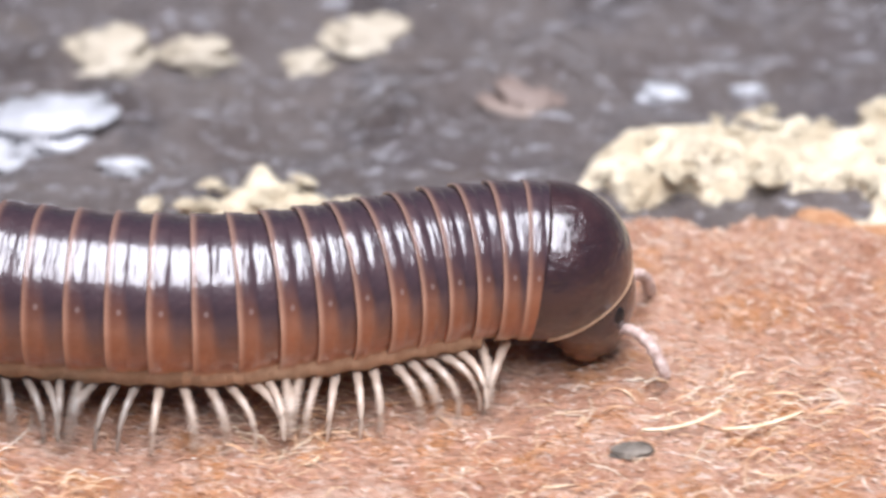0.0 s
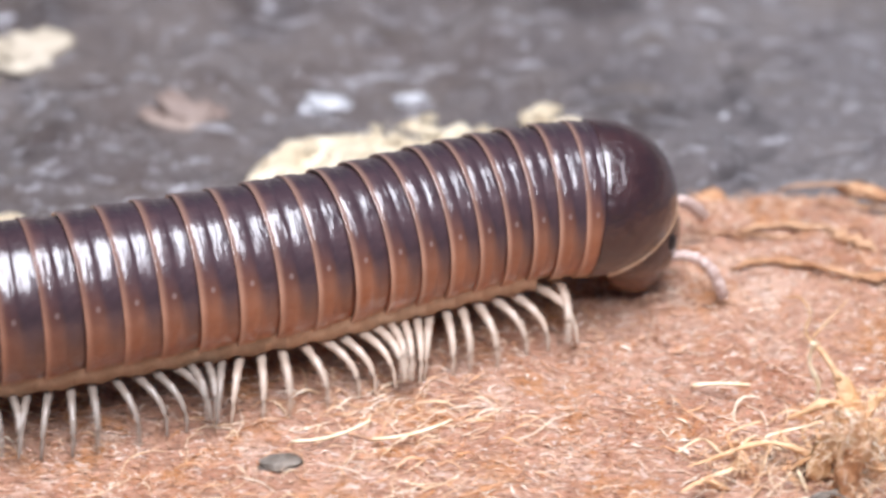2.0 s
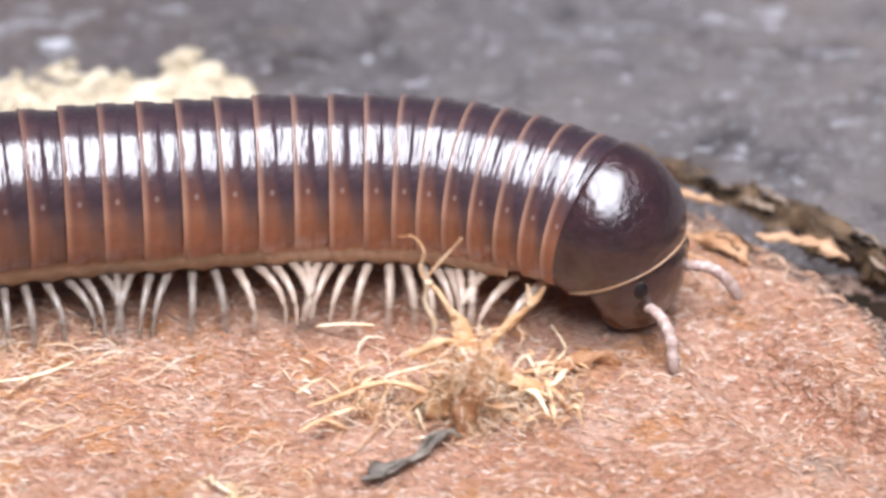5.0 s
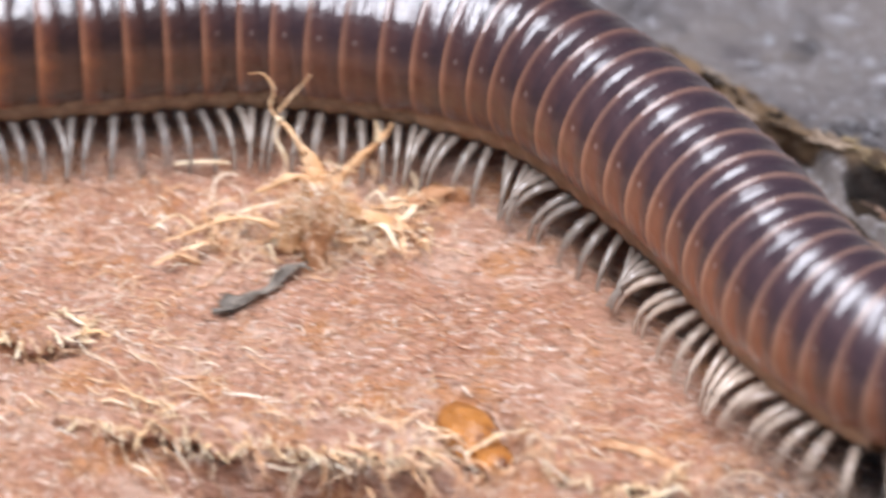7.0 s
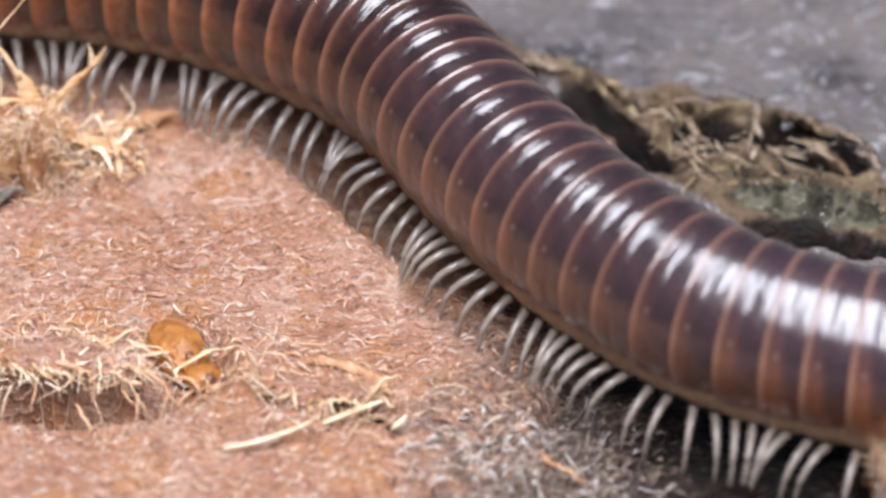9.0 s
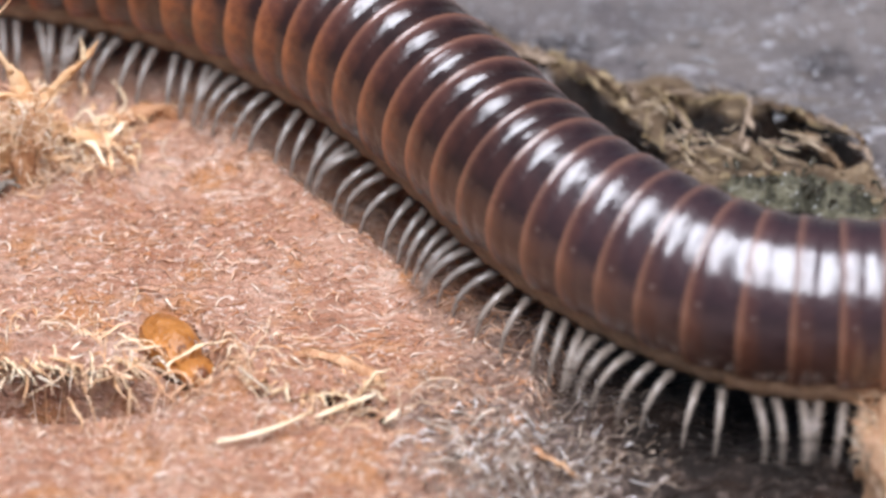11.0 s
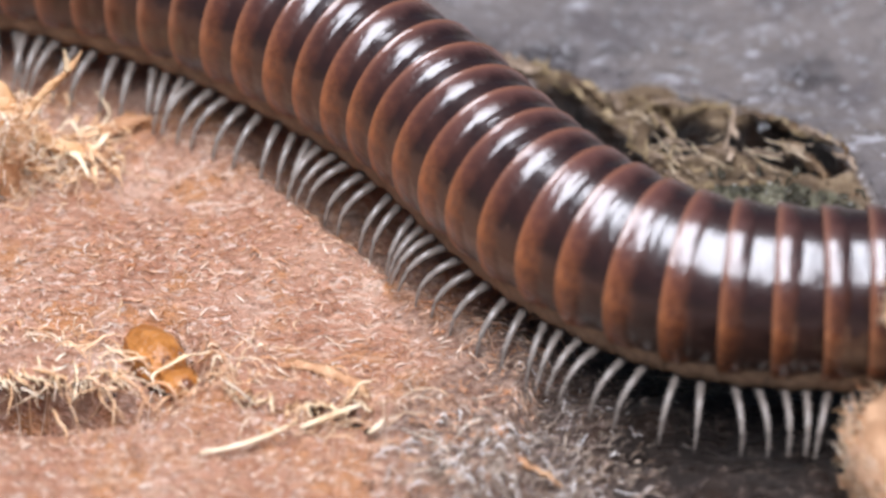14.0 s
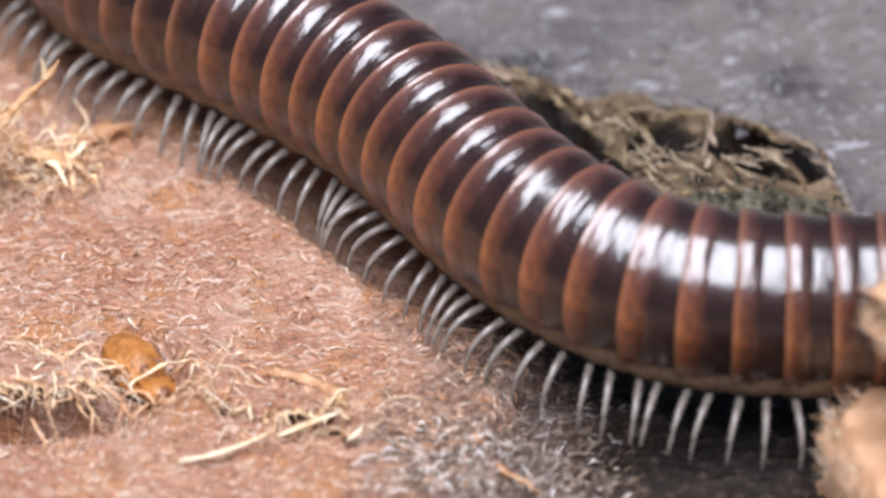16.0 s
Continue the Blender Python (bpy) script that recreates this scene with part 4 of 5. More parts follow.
    x, y = [a[:, q:q + 1] + fn(way)[:, None] * long[:, None] * t + (0.05 * rs2.normal(0, 1, (n, k))).cumsum(1) for q, fn in ((0, np.cos), (1, np.sin))]
    z = rs2.uniform(-0.7, 0.4, n)[:, None] + (0.08 * rs2.normal(0, 1, (n, k))).cumsum(1)
    v, f = tubes(np.stack([x, y, z], -1), rs2.uniform(0.03, 0.08, n)[:, None] * (1.1 - 0.6 * np.abs(2 * t - 1)), 4)
    tagged(part("fibre_web", mesh_of("fibre_web", v, f, BRIDGE), root, "pale thin fibres across the hollow"), kind="stuff")
    thing("bark_splinter", shard("bark_splinter", -43, 4.8, 0.45, 0.3, 0.4, 0.2, FLAPM, 77), "brown bark splinter among grey fibres", "splinter", place(8.3, -23.6, -0.6))


def crevice():
    """Brown bark lip along the far rim of the husk."""
    o = np.array([(-12, 27.4), (-7, 24.6), (-2, 21.0), (1.8, 17.6), (4.6, 14.2), (7.7, 12.2), (10.0, 10.8), (10.6, 12.2), (8.2, 13.8), (5.4, 15.8), (2.6, 19.0), (-1.4, 22.4), (-7, 25.8), (-11.6, 28.4)])
    lip = tagged(new("bark_lip"), "thin torn brown bark lip along the husk's far rim", "bark")
    part("base", slab("base", o, 1.7, BARKM, 5, 0.3, 0.35, 0.32), lip)
    # dark sheet: shade of the crack put in as colour
    part("crack", slab("crack", [(-2, 19.8), (2, 16.4), (4.6, 13.6), (7.7, 11.6), (10.3, 10), (13, 7.2), (12.6, 4.4), (9.2, 6.4), (6.3, 8.8), (3.4, 11.6), (0, 16)], 0.3, DARKBARK, 2, 0.3, 0.35, 0.4, -2.6), lip, "dark red-brown sheet standing in for the shade under the lip")
    rs = random.Random(12)
    for i in range(34):
        (x, y), head = line_at(o[:7] + 0.5, (i + rs.random()) / 34)
        part("splinter", shard("splinter", head + rs.gauss(0, 12), rs.uniform(1.4, 4.2), rs.uniform(0.15, 0.5), rs.gauss(0, 0.4), rs.uniform(0, 0.3), 0.15, rs.choice([BARKM, BARKM, PALEBARK, DARKBARK]), rs.randrange(9999)), lip, "",
             place(x + rs.gauss(0, 0.3), y + rs.gauss(0, 0.3), rs.uniform(-0.8, 0.1)))
    # orange-brown strip that puts the flake's soft shade in as colour
    thing("brown_shade_strip", slab("brown_shade_strip", [(-44, 25.4), (-38, 23.6), (-32, 26.2), (-27, 28.6), (-27.5, 29.8), (-32.5, 28), (-37.6, 25.6), (-43, 27)], 1.0, FLAPM, 2, 0.3, 0.3, 0.45), "orange-brown strip that also stands in for soft shade under the cream flake", "bark")


def husk_folds():
    """Torn folds and strips along the far edge of the husk."""
    root = tagged(new("husk_folds"), "torn orange-brown husk strips curling along the husk's far edge", "husk")
    rs = random.Random(77)
    for line, count, materials, wide in [([(-28, 25), (-20, 23.6), (-12, 20.2), (-4, 15.4)], 7, [FLAPM, TANM], 0.5),
                                         ([(-24, 28.2), (-16, 25.6), (-9, 21.4), (-2, 16.0)], 8, [TANM, FLAPM], 0.5),
                                         ([(-25, 20.5), (-15, 19.4), (-8, 16.4)], 5, [FLAPM, TANM], 0.35)]:
        for i in range(count):
            (x, y), head = line_at(line, (i + rs.random()) / count)
            part("strip", shard("strip", head + rs.gauss(4, 10), rs.uniform(3.0, 8.5), wide * rs.uniform(0.4, 1.5), rs.gauss(0, 0.7), rs.uniform(0.0, 0.35), 0.12, rs.choice(materials), rs.randrange(9999)), root, "",
                 place(x + rs.gauss(0, 0.5), y + rs.gauss(0, 0.9), rs.uniform(0.05, 0.35)))


def fringe_flap():
    """Torn upper layer of the husk that hangs over its hollows."""
    rs = random.Random(9)
    for pts, label in [([(-29, -14.6), (-26, -15.8), (-23, -15.5), (-20.5, -16.4), (-18, -16.0), (-15.5, -16.6), (-13.8, -15.9), (-14, -14.6), (-18, -13.8), (-24, -13.2), (-28.4, -13.2)], "torn husk layer hanging over a dark hollow"),
                       ([(-34.5, -13.4), (-31.5, -14.6), (-29.4, -14.4), (-28.6, -12.8), (-31, -11.8), (-34, -12)], "small torn husk layer over a hollow"),
                       ([(-40, -6.2), (-37, -7.2), (-34, -6.6), (-33, -5.2), (-36, -4.6), (-39.4, -4.9)], "small torn husk layer over a brown hollow"),
                       ([(-8.6, -17.6), (-6, -18.9), (-3.4, -19.2), (-1.2, -19.0), (-1.0, -17.6), (-4, -17.0), (-7.6, -16.8)], "thin torn orange husk layer over small holes")]:
        flap = tagged(new("husk_flap"), label, "husk", "torn husk layers")
        part("sheet", slab("sheet", pts, 0.42, PLATE, rs.randrange(5), 0.3, 0.3, 0.34, 0.25, 0.25), flap)
        near = pts[:len(pts) // 2 + 2]
        count = int(3.2 * sum(math.dist(a, b) for a, b in zip(near, near[1:])))
        for i in range(count):
            (x, y), head = line_at(near, (i + rs.random()) / count)
            part("fringe", shard("fringe", head - 90 + rs.gauss(20, 42), rs.uniform(0.9, 3.0), rs.uniform(0.05, 0.17), rs.gauss(0, 1.1), rs.uniform(0, 0.5), 0.05, rs.choice([STRAWM, STRAWM, AMBER_HUSK, FLAPM]), rs.randrange(9999)), flap, "",
                 place(x, y - 0.2 + rs.gauss(0, 0.25), rs.uniform(0.1, 0.6), rs.gauss(12, 14), rs.gauss(0, 12), 0))


def husk_chunk():
    """A fuzzy broken piece of husk standing close to the lens."""
    root = tagged(new("husk_fragment"), "tan broken husk fragment with a frayed fuzzy rim", "husk")
    root.matrix_basis = place(1.1, -0.8, 0)
    o = [(24.2, -26.6), (24.0, -23.8), (26.0, -21.4), (30, -20.2), (36, -21), (44, -26), (46, -34), (36, -38), (27, -34), (25.4, -29)]
    part("body", slab("body", o, 5.6, TANM, 1, 0.45, 0.5, 0.45), root)
    part("upper_lobe", lump("upper_lobe", (4.4, 3.0, 2.4), TANM, 4, 0.24, nu=48, nv=32), root, "frayed upper lobe", place(30.6, -24.6, 11.9))
    part("neck", lump("neck", (3.4, 2.6, 5.6), TANM, 2, 0.34, nu=44, nv=30), root, "", place(34.0, -25.4, 6.5))
    rs = np.random.RandomState(3)
    n, k = 900, 6
    t = np.linspace(0, 1, k)
    up = rs.rand(n) < 0.45
    hemline = np.array([line_at([(26.2, -31), (24.6, -28.6), (24.0, -26.6), (24.0, -24.0), (26.0, -21.7), (30, -20.5), (34, -20.8)], s)[0] for s in rs.rand(n)])
    th = rs.uniform(0, 2 * np.pi, n)
    ph = rs.uniform(-1.2, 1.2, n)
    nx, ny, nz = -np.abs(np.cos(th)) * np.cos(ph), np.sin(th) * np.cos(ph), np.sin(ph)
    x0 = np.where(up, 30.6 + 4.2 * nx, hemline[:, 0] + rs.uniform(0, 0.8, n))
    y0 = np.where(up, -24.6 + 2.9 * ny, hemline[:, 1] + rs.normal(0, 0.3, n))
    z0 = np.where(up, 11.9 + 2.3 * nz, rs.uniform(2.2, 4.4, n))
    dx, dy, dz = np.where(up, nx, -0.6), np.where(up, ny, rs.normal(0.35, 0.4, n)), np.where(up, nz * 0.5 - 0.1, rs.normal(0.25, 0.4, n))
    long = rs.uniform(0.3, 1.25, n)
    c = np.stack([(p[:, None] + d[:, None] * long[:, None] * t + (0.07 * rs.normal(0, 1, (n, k))).cumsum(1)) for p, d in ((x0, dx), (y0, dy), (z0, dz))], -1)
    v, f = tubes(c, np.full((n, 1), 0.05) * (1.1 - 0.8 * t), 3)
    tagged(part("frayed_rim", mesh_of("frayed_rim", v, f, STRAW_FIBRE), root, "frayed fibres along the rim"), kind="stuff")


back_flakes()
stones()
tuft()
twig()
seed()
straws()
husk_lip()
torn_bark()
crevice()
husk_folds()
fringe_flap()
husk_chunk()


# ---- the millipede ----
RINGS = 66
STEP = 0.1


def girth(b):
    """Body radius at b millimetres behind the collum."""
    return 4.58 + 0.26 * float(step(b, 4, 62)) - 1.6 * float(step(b, 138, 158))


def pitches():
    return [1.74 + 0.46 * float(step(k, 3, 12)) + 0.20 * float(step(k, 14, 30)) + 0.10 * float(step(k, 28, 36)) for k in range(RINGS)]


PITCH = pitches()
BACK = np.r_[0, np.cumsum(PITCH)]   # front of each ring, behind the collum's hind rim
HIGH = 7.0


def ring_mesh(k):
    p, r = PITCH[k], girth(BACK[k])
    r2 = girth(BACK[k] + p)
    rows = [(1.05, 0.90, 0), (0.8, 0.935, 0), (0.5, 0.955, 0.02), (0.30, 0.965, 0.2), (0.12, 0.967, 0.36), (0.05, 0.966, 0.44), (0.0, 0.977, 0.50), (-0.06, 0.986, 0.56), (-0.22, 0.990, 0.70),
            (-0.37, 0.990, 0.86), (-0.43, 0.992, 0.93), (-0.455, 0.999, 0.95), (-0.487, 0.999, 0.975), (-0.505, 0.99, 1.0), (-0.49, 0.96, 1.0), (-0.30, 0.93, 0.9)]
    w = float(step(BACK[k], 40, 90))
    rows = [(x, q - w * (0.018 * (1 - float(step(0.36 - x, 0, 0.60))) - 0.010 * float(step(-x, 0.02, 0.40))), u) for x, q, u in rows]
    around = 48
    flare = random.Random(k + 5).uniform(-0.022, 0.022)
    v, f = lathe([(x * p, (q + flare * (x + 0.4)) * (r * (0.5 + x) + r2 * (0.5 - x))) for x, q, _ in rows], around)
    # flattened belly
    low = v[:, 2] < -0.80 * r
    v[low, 2] = -0.80 * r + 0.45 * (v[low, 2] + 0.80 * r)
    me = mesh_of("ring", v, f, CHITIN)
    give(me, "u", np.repeat([w for *_, w in rows], around))
    give(me, "high", v[:, 2] / r)
    give(me, "warm", np.full(len(v), 0.12 + 0.22 * float(step(BACK[k], 12, 40)) + 0.60 * float(step(BACK[k], 50, 84)) - 0.46 * float(step(BACK[k], 100, 124))))
    return me


def underside_mesh(k):
    """The soft belly under one ring, between the legs."""
    r, p = girth(BACK[k]), PITCH[k]
    q = 0.978 if 5 < k < 22 else 0.965
    half = [(0.76, -0.52), (0.81, -0.66), (0.79, -0.80), (0.66, -0.92), (0.40, -0.97)]
    rim = [(-y, z) for y, z in half] + [(0, -1.0)] + half[::-1]
    v = np.array([(x * p, q * r * y, q * r * (z - 0.03 * math.cos(2 * math.pi * x))) for x in np.linspace(-0.8, 0.8, 7) for y, z in rim])
    w = len(rim)
    f = [(i * w + j, i * w + j + 1, i * w + w + 1 + j, i * w + w + j) for i in range(6) for j in range(w - 1)]
    return mesh_of("underside", v, f, BELLY if k < 11 else DIMBELLY if k < 22 else SHADEBELLY)


def leg_mesh(side, thick, material):
    """A jointed curved leg from its root."""
    t = np.linspace(0, 1, 13)
    y = 3.3 * (1 - (1 - t) ** 2.2)
    z = -2.75 * (0.10 * t + 0.90 * t ** 2.0)
    c = np.stack([0.25 * np.sin(2.4 * t), side * y, z], 1)[None]
    joint = 1 + 0.09 * np.cos(t * 6 * 2 * np.pi)
    v, f = tubes(c, (thick * (1.0 - 0.72 * t ** 1.3) * joint)[None], 8)
    return mesh_of("leg", v, f, material)


def hem(x):
    """Height of the collum's slanting lower hem."""
    return 0.35 - 0.74 * (4.6 - x)


def collum_mesh():
    """The smooth shield behind the head."""
    r = girth(0)
    rows = [(-0.75, 0.955), (-0.7, 0.985), (-0.62, 1.0), (-0.3, 1.0)] + [(4.7 * math.sin(a), max(0.004, math.cos(a)) ** 0.9) for a in np.linspace(0, math.pi / 2, 22)]
    v, f = lathe([(x, q * r) for x, q in rows], 56)
    low = np.where(v[:, 0] > 0.3, np.minimum(hem(v[:, 0]), 0.6), -9)
    v[:, 2] = np.maximum(v[:, 2], low)
    me = mesh_of("collum", v, f, HEADM)
    give(me, "high", v[:, 2] / r + 0.25)
    return me


def head_mesh():
    v, f = ball(36, 24)
    d = v.copy()
    v = v * np.array((2.8, 3.55, 3.9))
    v[:, 1] *= 1 - 0.20 * np.maximum(0, -d[:, 2])
    v[:, 0] += 0.5 * np.maximum(0, -d[:, 2] - 0.2)
    crease = np.exp(-((d[:, 2] + 0.45) / 0.10) ** 2)
    v *= (1 - 0.05 * crease)[:, None]
    v += np.array((2.5, 0, -2.15))
    me = mesh_of("head", v, f, HEADM)
    give(me, "high", d[:, 2] * 0.9 + 0.15 + 0.45 * np.maximum(0, d[:, 0]) - 0.25)
    return me


def rim_mesh():
    """Pale rolled front rim of the collum, along its hem."""
    r = girth(0)
    x = np.linspace(0.35, 4.67, 400)
    y2 = 1 - (np.minimum(x, 4.699) / 4.7) ** 2 - (hem(x) / r) ** 2
    x = x[y2 > 0]
    y = r * np.sqrt(y2[y2 > 0])
    pick = np.linspace(0, len(x) - 1, 26).astype(int)
    side = np.stack([x[pick], y[pick], hem(x[pick])], 1)
    c = np.vstack([side, (side * (1, -1, 1))[::-1]])
    run = np.r_[0, np.cumsum(np.linalg.norm(np.diff(c, axis=0), axis=1))]
    s = np.linspace(0, run[-1], 60)
    c = np.stack([np.interp(s, run, c[:, k]) for k in range(3)], 1)[None] * (1.008, 1.008, 1)
    v, f = tubes(c, np.full((1, 60), 0.12), 6)
    return mesh_of("rim", v, f, RIMM)


def antenna_mesh(side):
    t = np.linspace(0, 1, 25)
    c = np.stack([3.9 * t**0.9, side * (0.5 + 1.8 * t), 0.9 * np.sin(2.6 * t) - 2.4 * t**2], 1)[None] * 0.9
    bead = 0.24 + 0.10 * np.abs(np.sin(t * 6.5 * np.pi)) + 0.08 * t
    bead[-1] = 0.12
    v, f = tubes(c, bead[None], 8)
    return mesh_of("antenna", v, f, ANTENNA)


FEELERS = []


def build_millipede():
    root = tagged(new("millipede"), "large glossy dark millipede with orange-brown ring edges and pale legs", "millipede")
    root.empty_display_size = 0.01
    collum = part("collum", collum_mesh(), root, "smooth dark domed shield behind the head")
    head = part("head", head_mesh(), collum, "dark head bent down under the shield")
    part("rim", rim_mesh(), collum, "pale front rim of the shield")
    for side in (-1, 1):
        part("eye", lump("eye", (0.8, 0.55, 0.75), EYEM, 2, 0.06), collum, "black eye patch", place(3.7, side * 2.45, -1.3))
        FEELERS.append((part("antenna", antenna_mesh(side), collum, "beaded pinkish antenna", place(4.3, side * 1.6, -2.6)), side))
    part("mouth", lump("mouth", (1.7, 2.5, 1.5), FACEM, 1, 0.08), collum, "brown mouthparts", place(2.7, 0, -4.5))
    # legs darken towards the tail, with dimmer light put into their colour
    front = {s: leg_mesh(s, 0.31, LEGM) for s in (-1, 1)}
    middle = {s: leg_mesh(s, 0.29, DIMLEG) for s in (-1, 1)}
    hind = {s: leg_mesh(s, 0.27, SHADELEG) for s in (-1, 1)}
    rings, legs = [], []
    for k in range(RINGS):
        ring = part("ring", ring_mesh(k), root)
        rings.append(ring)
        if k > 2:
            part("underside", underside_mesh(k), ring, "soft pale belly" if k < 22 else "soft belly in a shaded brown tone")
        r = girth(BACK[k])
        for side in (-1, 1):
            if k in (0, RINGS - 1):
                continue
            for at in ((0.0,) if k < 4 else (0.26, -0.24)):
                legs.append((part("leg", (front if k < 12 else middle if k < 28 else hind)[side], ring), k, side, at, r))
    v, f = ball(24, 14)
    r = girth(BACK[RINGS])
    tail = part("tail", mesh_of("tail", v * np.array((3.6, r * 0.95, r * 0.95)), f, HEADM), root, "rounded dark tail end")
    give(tail.data, "high", v[:, 2])
    return root, collum, rings, legs, tail


ROOT, COLLUM, RING_PARTS, LEGS, TAIL = build_millipede()

# ---- the way of the body, in millimetres ----
LEFT = [(-260, 2), (-220, 1), (-180, 3), (-140, 8), (-112, 9), (-98, 8)]
BED = LEFT + [(-88, 7), (-79, 6.5), (-69, 7.6), (-60, 10.2), (-53, 12)]
ROUTES = [
    (0.0, LEFT + [(-88.5, 7), (-82, 6.5), (-75.7, 6.6), (-69.5, 8), (-63.3, 10.2), (-58.5, 11.4), (-53, 11.6), (-47, 12.5), (-40, 14)]),
    (1.5, LEFT + [(-88.5, 7), (-80, 6.4), (-69.8, 7.2), (-60.5, 9.9), (-51, 13.4), (-44.7, 16.5), (-39, 18.6), (-32, 20), (-25, 21)]),
    (2.5, LEFT + [(-88, 7), (-79, 6.5), (-69, 7.5), (-60, 10), (-53, 12), (-45, 14.9), (-37, 18.2), (-31, 19.8), (-24, 20.6), (-18, 21)]),
    (3.0, LEFT + [(-88, 7), (-79, 6.5), (-69, 7.6), (-60, 10.2), (-53, 12.4), (-45, 15.4), (-37, 18.2), (-31, 19.4), (-26, 19.4), (-21, 18.4), (-15, 16.4)]),
    (3.7, LEFT + [(-88, 7), (-79, 6.5), (-69, 7.6), (-60, 10.2), (-53, 12), (-43.5, 14), (-34, 15.4), (-27.5, 15.6), (-22.7, 15.2), (-17, 12.5), (-11, 8)]),
    (6.0, BED + [(-45, 13.4), (-37.5, 14), (-27.5, 15), (-21, 14.9), (-14.5, 13.6), (-11.2, 12.2), (-8, 10.2), (-5.2, 7.4), (-3, 4.2), (-1.7, -.3), (-.9, -5.3), (.6, -11), (3.5, -16), (9, -21), (17, -24), (25, -25.5), (60, -26)]),
    (6.6, BED + [(-45, 13.2), (-37, 13.8), (-24.3, 15.2), (-15.8, 13.4), (-12.5, 12.2), (-9.3, 10.5), (-5.2, 6), (-1.3, 0), (.6, -3.7), (2.4, -7.1), (3.6, -10), (5, -13.8), (7.8, -18), (12.8, -21.3), (20, -23.6), (34, -25.2), (60, -26)]),
    (7.2, BED + [(-45, 13.2), (-37, 13.8), (-24.3, 15), (-14.5, 13.1), (-9.5, 11), (-6.6, 8.8), (-3.4, 5.2), (-.1, .9), (3.1, -3.9), (5.9, -9.2), (8.6, -12.4), (11.5, -15.1), (14.8, -17.2), (20, -19.6), (28, -21.4), (38, -22.4), (60, -22)]),
    (7.5, BED + [(-45, 13.2), (-37, 13.8), (-24.3, 14.8), (-14.2, 13), (-9.4, 11.4), (-5.9, 9.2), (-2.7, 5.8), (.5, 1.7), (3.5, -2.9), (7, -8.2), (10.6, -12), (14.2, -14.4), (18.2, -16.3), (24, -18.3), (34, -20), (60, -21)]),
    (8.5, BED + [(-45, 13.2), (-37, 13.8), (-24.3, 14.6), (-13, 12.5), (-5.5, 8.6), (.96, 3), (5.5, -5.3), (9.1, -11.2), (12.5, -15.4), (16.5, -18.9), (22, -21.8), (30, -23.9), (45, -24), (70, -20), (110, -12)]),
    (9.2, BED + [(-45, 13.2), (-37, 13.8), (-24.3, 15), (-14, 13), (-6.3, 8.9), (.4, 3), (5.1, -5.2), (9.2, -11.3), (12.4, -15.1), (16.5, -19), (22, -22.1), (30, -24.2), (45, -24), (70, -20), (110, -12)]),
    (11.3, BED + [(-45, 13.2), (-37, 13.6), (-24.3, 16.2), (-16, 14.5), (-9, 10.9), (-1.9, 5), (3.6, -2), (6.9, -7), (9.9, -11.1), (12.9, -14.1), (15.9, -16.5), (18.8, -18.3), (21.8, -19.3), (27, -19.7), (40, -19.4), (70, -15), (110, -8), (160, -2)]),
    (13.0, BED + [(-45, 13.2), (-37, 13.6), (-24.3, 16), (-16, 14), (-9, 10.4), (-1.9, 4.6), (3, -.6), (6.2, -5.5), (9.6, -10.4), (12.5, -13.4), (15.5, -15.7), (18.5, -17.1), (21.8, -17.8), (27, -18.1), (40, -18), (70, -14), (110, -8), (160, -2)]),
    (13.7, BED + [(-45, 13.2), (-37, 13.6), (-24.3, 16), (-16, 14), (-9, 10.4), (-1.9, 4.6), (3, -.6), (6.2, -5.5), (9.6, -10.4), (12.5, -13.4), (15.5, -15.7), (18.5, -17.1), (21.8, -17.8), (27, -18.1), (40, -18), (70, -14), (110, -8), (160, -2)]),
    (15.6, [(-254.5, 26), (-200, 26), (-140, 27), (-90, 28), (-60, 29.5), (-40, 30), (-28, 28.8), (-21.5, 25), (-17, 20.2), (-15.2, 16.8), (-13.2, 13.9), (-9.4, 10.8), (-1.9, 4.6), (3, -.6), (6.2, -5.5), (9.6, -10.4), (12.5, -13.4), (15.5, -15.7), (18.5, -17.1), (21.8, -17.8), (27, -18.1), (40, -18), (70, -14), (110, -8), (160, -2)]),
]
def route(points):
    """Smooth curve through the points, by arc length in steps of 0.25 mm."""
    p = np.array(points, float)
    p = np.vstack([2 * p[0] - p[1], p, 2 * p[-1] - p[-2]])
    out = []
    for a, b, c, d in zip(p, p[1:], p[2:], p[3:]):
        t = np.linspace(0, 1, 60, endpoint=False)[:, None]
        out.append(.5 * (2 * b + (c - a) * t + (2 * a - 5 * b + 4 * c - d) * t**2 + (3 * b - a - 3 * c + d) * t**3))
    q = np.vstack(out + [p[-2][None]])
    run = np.r_[0, np.cumsum(np.linalg.norm(np.diff(q, axis=0), axis=1))]
    s = np.arange(0, 480, .25)
    end = (q[-1] - q[-2]) / np.linalg.norm(q[-1] - q[-2])
    return np.stack([np.interp(s, run, q[:, k]) + np.maximum(s - run[-1], 0) * end[k] for k in (0, 1)], 1)
CURVES = [(t, route(p)) for t, p in ROUTES]
def lie(t):
    """The body's line at t seconds, by arc length."""
    ts = [c[0] for c in CURVES]
    if t >= ts[-1]:
        return CURVES[-1][1]
    i = max(k for k in range(len(ts)) if ts[k] <= t)
    x = (t - ts[i]) / (ts[i + 1] - ts[i])
    x = x * x * (3 - 2 * x)
    return CURVES[i][1] * (1 - x) + CURVES[i + 1][1] * x

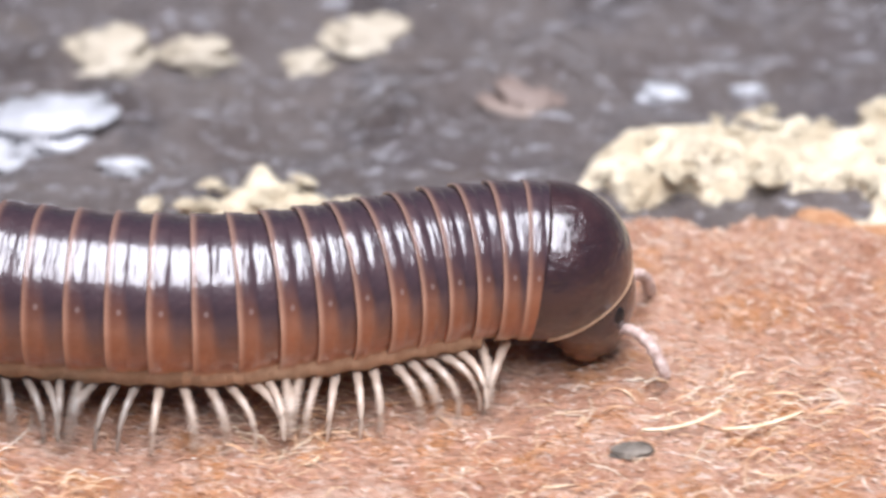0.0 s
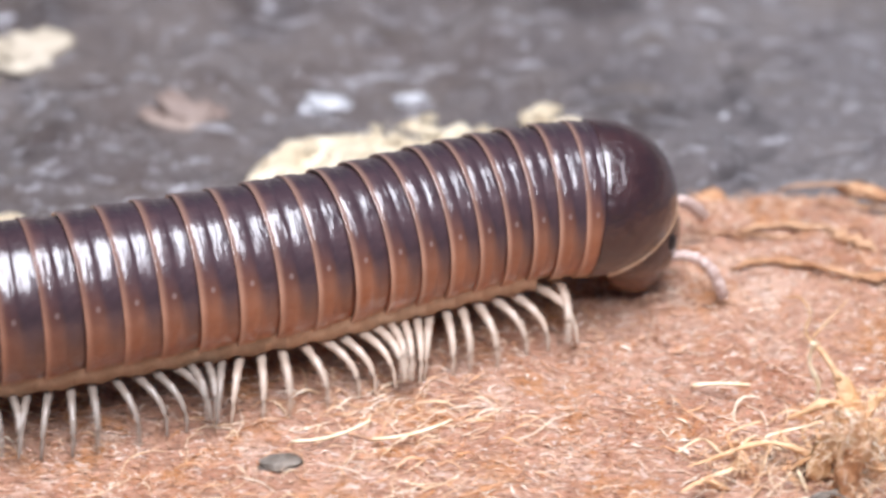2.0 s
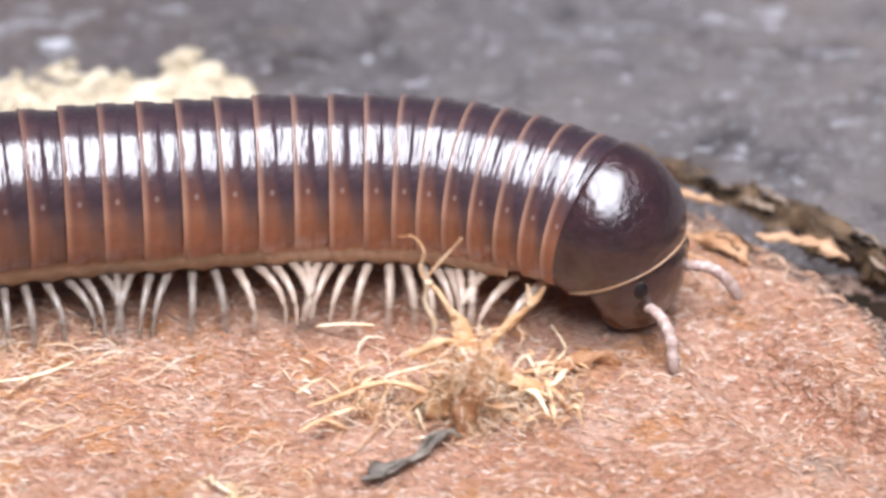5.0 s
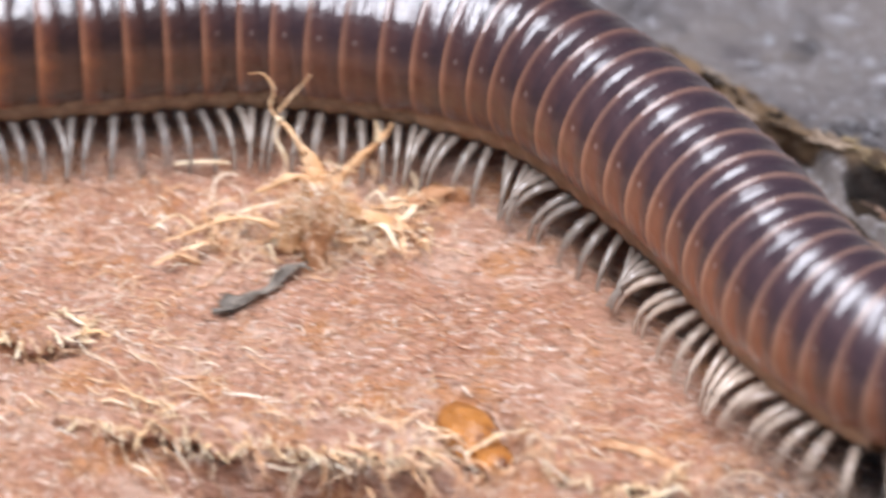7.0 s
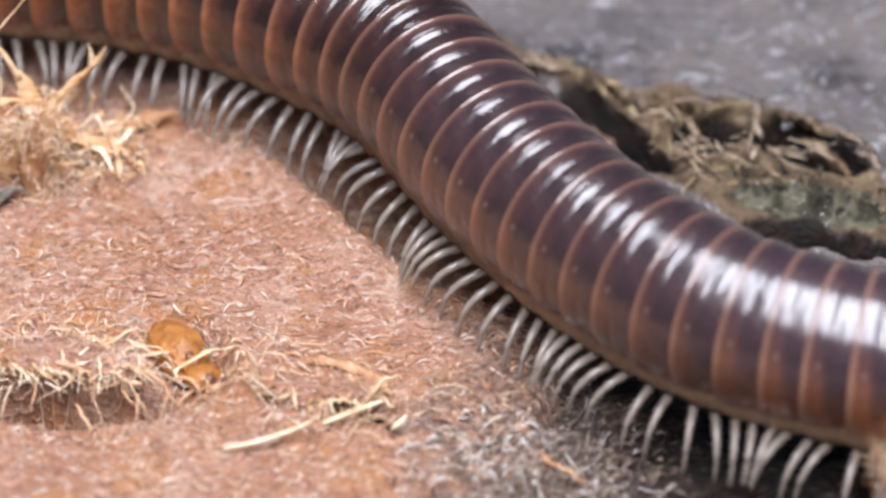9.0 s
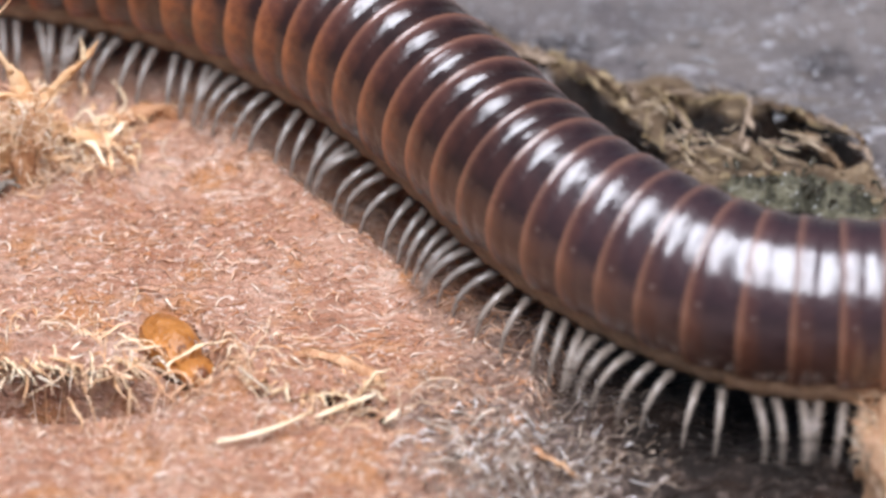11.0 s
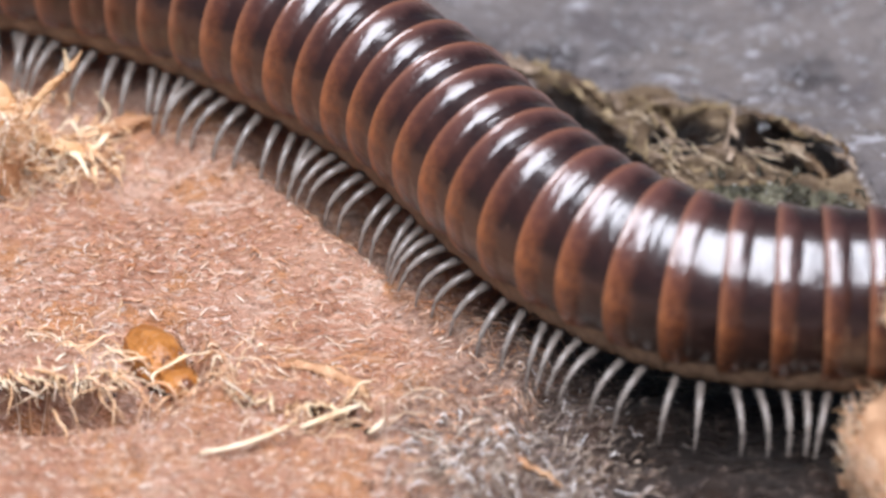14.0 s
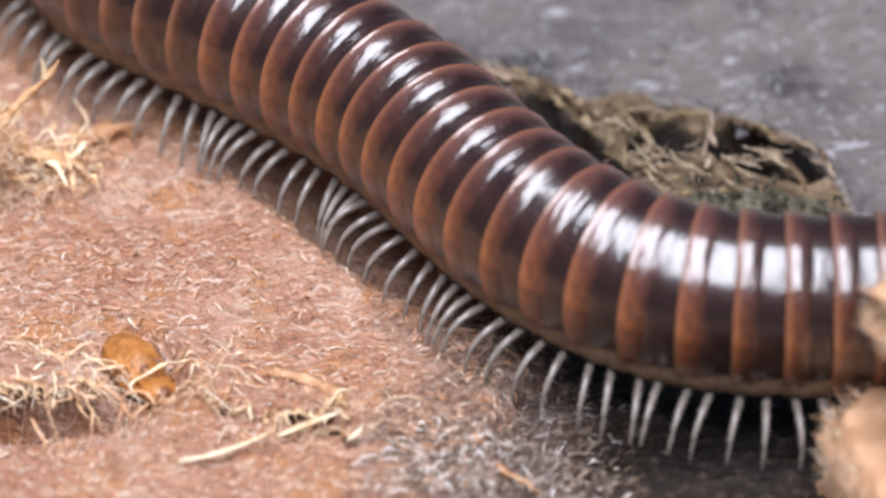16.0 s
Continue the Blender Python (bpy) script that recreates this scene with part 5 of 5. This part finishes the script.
# seconds and how far the collum has come along the way
RUN = [(0, 203.7), (0.5, 209.9), (1, 216.6), (1.5, 222.9), (2, 227.6), (2.5, 230.8), (3, 235.8), (3.5, 239.3), (3.7, 240.7), (5.8, 258.9), (6, 262.6), (6.3, 269.8), (6.5, 275.4),
       (6.7, 282.3), (6.9, 289.2), (7, 292.5), (7.5, 305.6), (8, 316.6), (8.5, 324.9), (9, 327.1), (9.2, 327.8), (11.3, 344.2), (11.5, 347.0), (12, 354.4), (12.5, 357.0),
       (13, 365.1), (13.5, 369.5), (14, 372.5), (14.5, 373.0), (15, 373.4), (15.5, 373.8), (16, 374.1)]


def run(t):
    ts, ss = np.array(RUN).T
    slope = np.gradient(ss, ts)
    i = int(np.clip(np.searchsorted(ts, t, "right") - 1, 0, len(ts) - 2))
    h = ts[i + 1] - ts[i]
    x = (t - ts[i]) / h
    rise = (ss[i + 1] - ss[i]) / h
    a, b = min(slope[i], 2.5 * rise), min(slope[i + 1], 2.5 * rise)
    return (2 * x**3 - 3 * x**2 + 1) * ss[i] + (x**3 - 2 * x**2 + x) * h * a + (3 * x**2 - 2 * x**3) * ss[i + 1] + (x**3 - x**2) * h * b


def motions():
    times = [round(k * STEP, 3) for k in range(161)]
    tracks = {k: [] for k in ("root", "collum", "tail", *range(RINGS))}
    leg_rows = [[] for _ in LEGS]
    grid = np.arange(0, 480, .25)
    for t in times:
        line, s = lie(t), run(t)

        def at(along, up=0.0, nod=0.0):
            p = [float(np.interp(along, grid, line[:, k])) for k in (0, 1)]
            q = [float(np.interp(along + 0.8, grid, line[:, k])) for k in (0, 1)]
            o = [float(np.interp(along - 0.8, grid, line[:, k])) for k in (0, 1)]
            turn = math.degrees(math.atan2(q[1] - o[1], q[0] - o[0]))
            return place(p[0], p[1], HIGH + up, 0, nod, turn)

        home = at(s).translation
        base = Matrix.Translation(home)
        back = base.inverted()
        tracks["root"].append((t, base))
        tracks["collum"].append((t, back @ at(s, -0.7, 9)))
        tracks["tail"].append((t, back @ at(s - BACK[RINGS])))
        for k in range(RINGS):
            tracks[k].append((t, back @ at(s - BACK[k] - 0.5 * PITCH[k], 0.05 * math.sin(0.2 * (s - BACK[k])) - 0.6 * math.exp(-BACK[k] / 5), 5 * math.exp(-BACK[k] / 5))))
        for rows, (leg, k, side, off, r) in zip(leg_rows, LEGS):
            b = BACK[k] + (0.5 - off) * PITCH[k]
            turn = 2 * math.pi * (s / 4.6 + b / 11 + (0.5 if side > 0 else 0) * 0.2)
            swing = (27 - 11 * float(step(k, 12, 24))) * math.cos(turn) + 5 * math.sin(37.7 * b)
            lift = (24 - 8 * float(step(k, 14, 26))) * max(0.0, -math.sin(turn)) ** 1.3
            rows.append((t, place(off * PITCH[k], side * 0.52 * r, -0.90 * r, side * lift, 0, -side * swing)))
    for feeler, side in FEELERS:
        walk(feeler, [(t, place(4.3, side * 1.6, -2.6, 0, 9 * math.sin(1.7 * t + side), side * (10 - 16 * math.sin(2.3 * t + 3.48)))) for t in times])
    walk(ROOT, tracks["root"])
    walk(COLLUM, tracks["collum"])
    walk(TAIL, tracks["tail"])
    for k, ring in enumerate(RING_PARTS):
        walk(ring, tracks[k])
    for rows, (leg, *_) in zip(leg_rows, LEGS):
        walk(leg, rows)


motions()
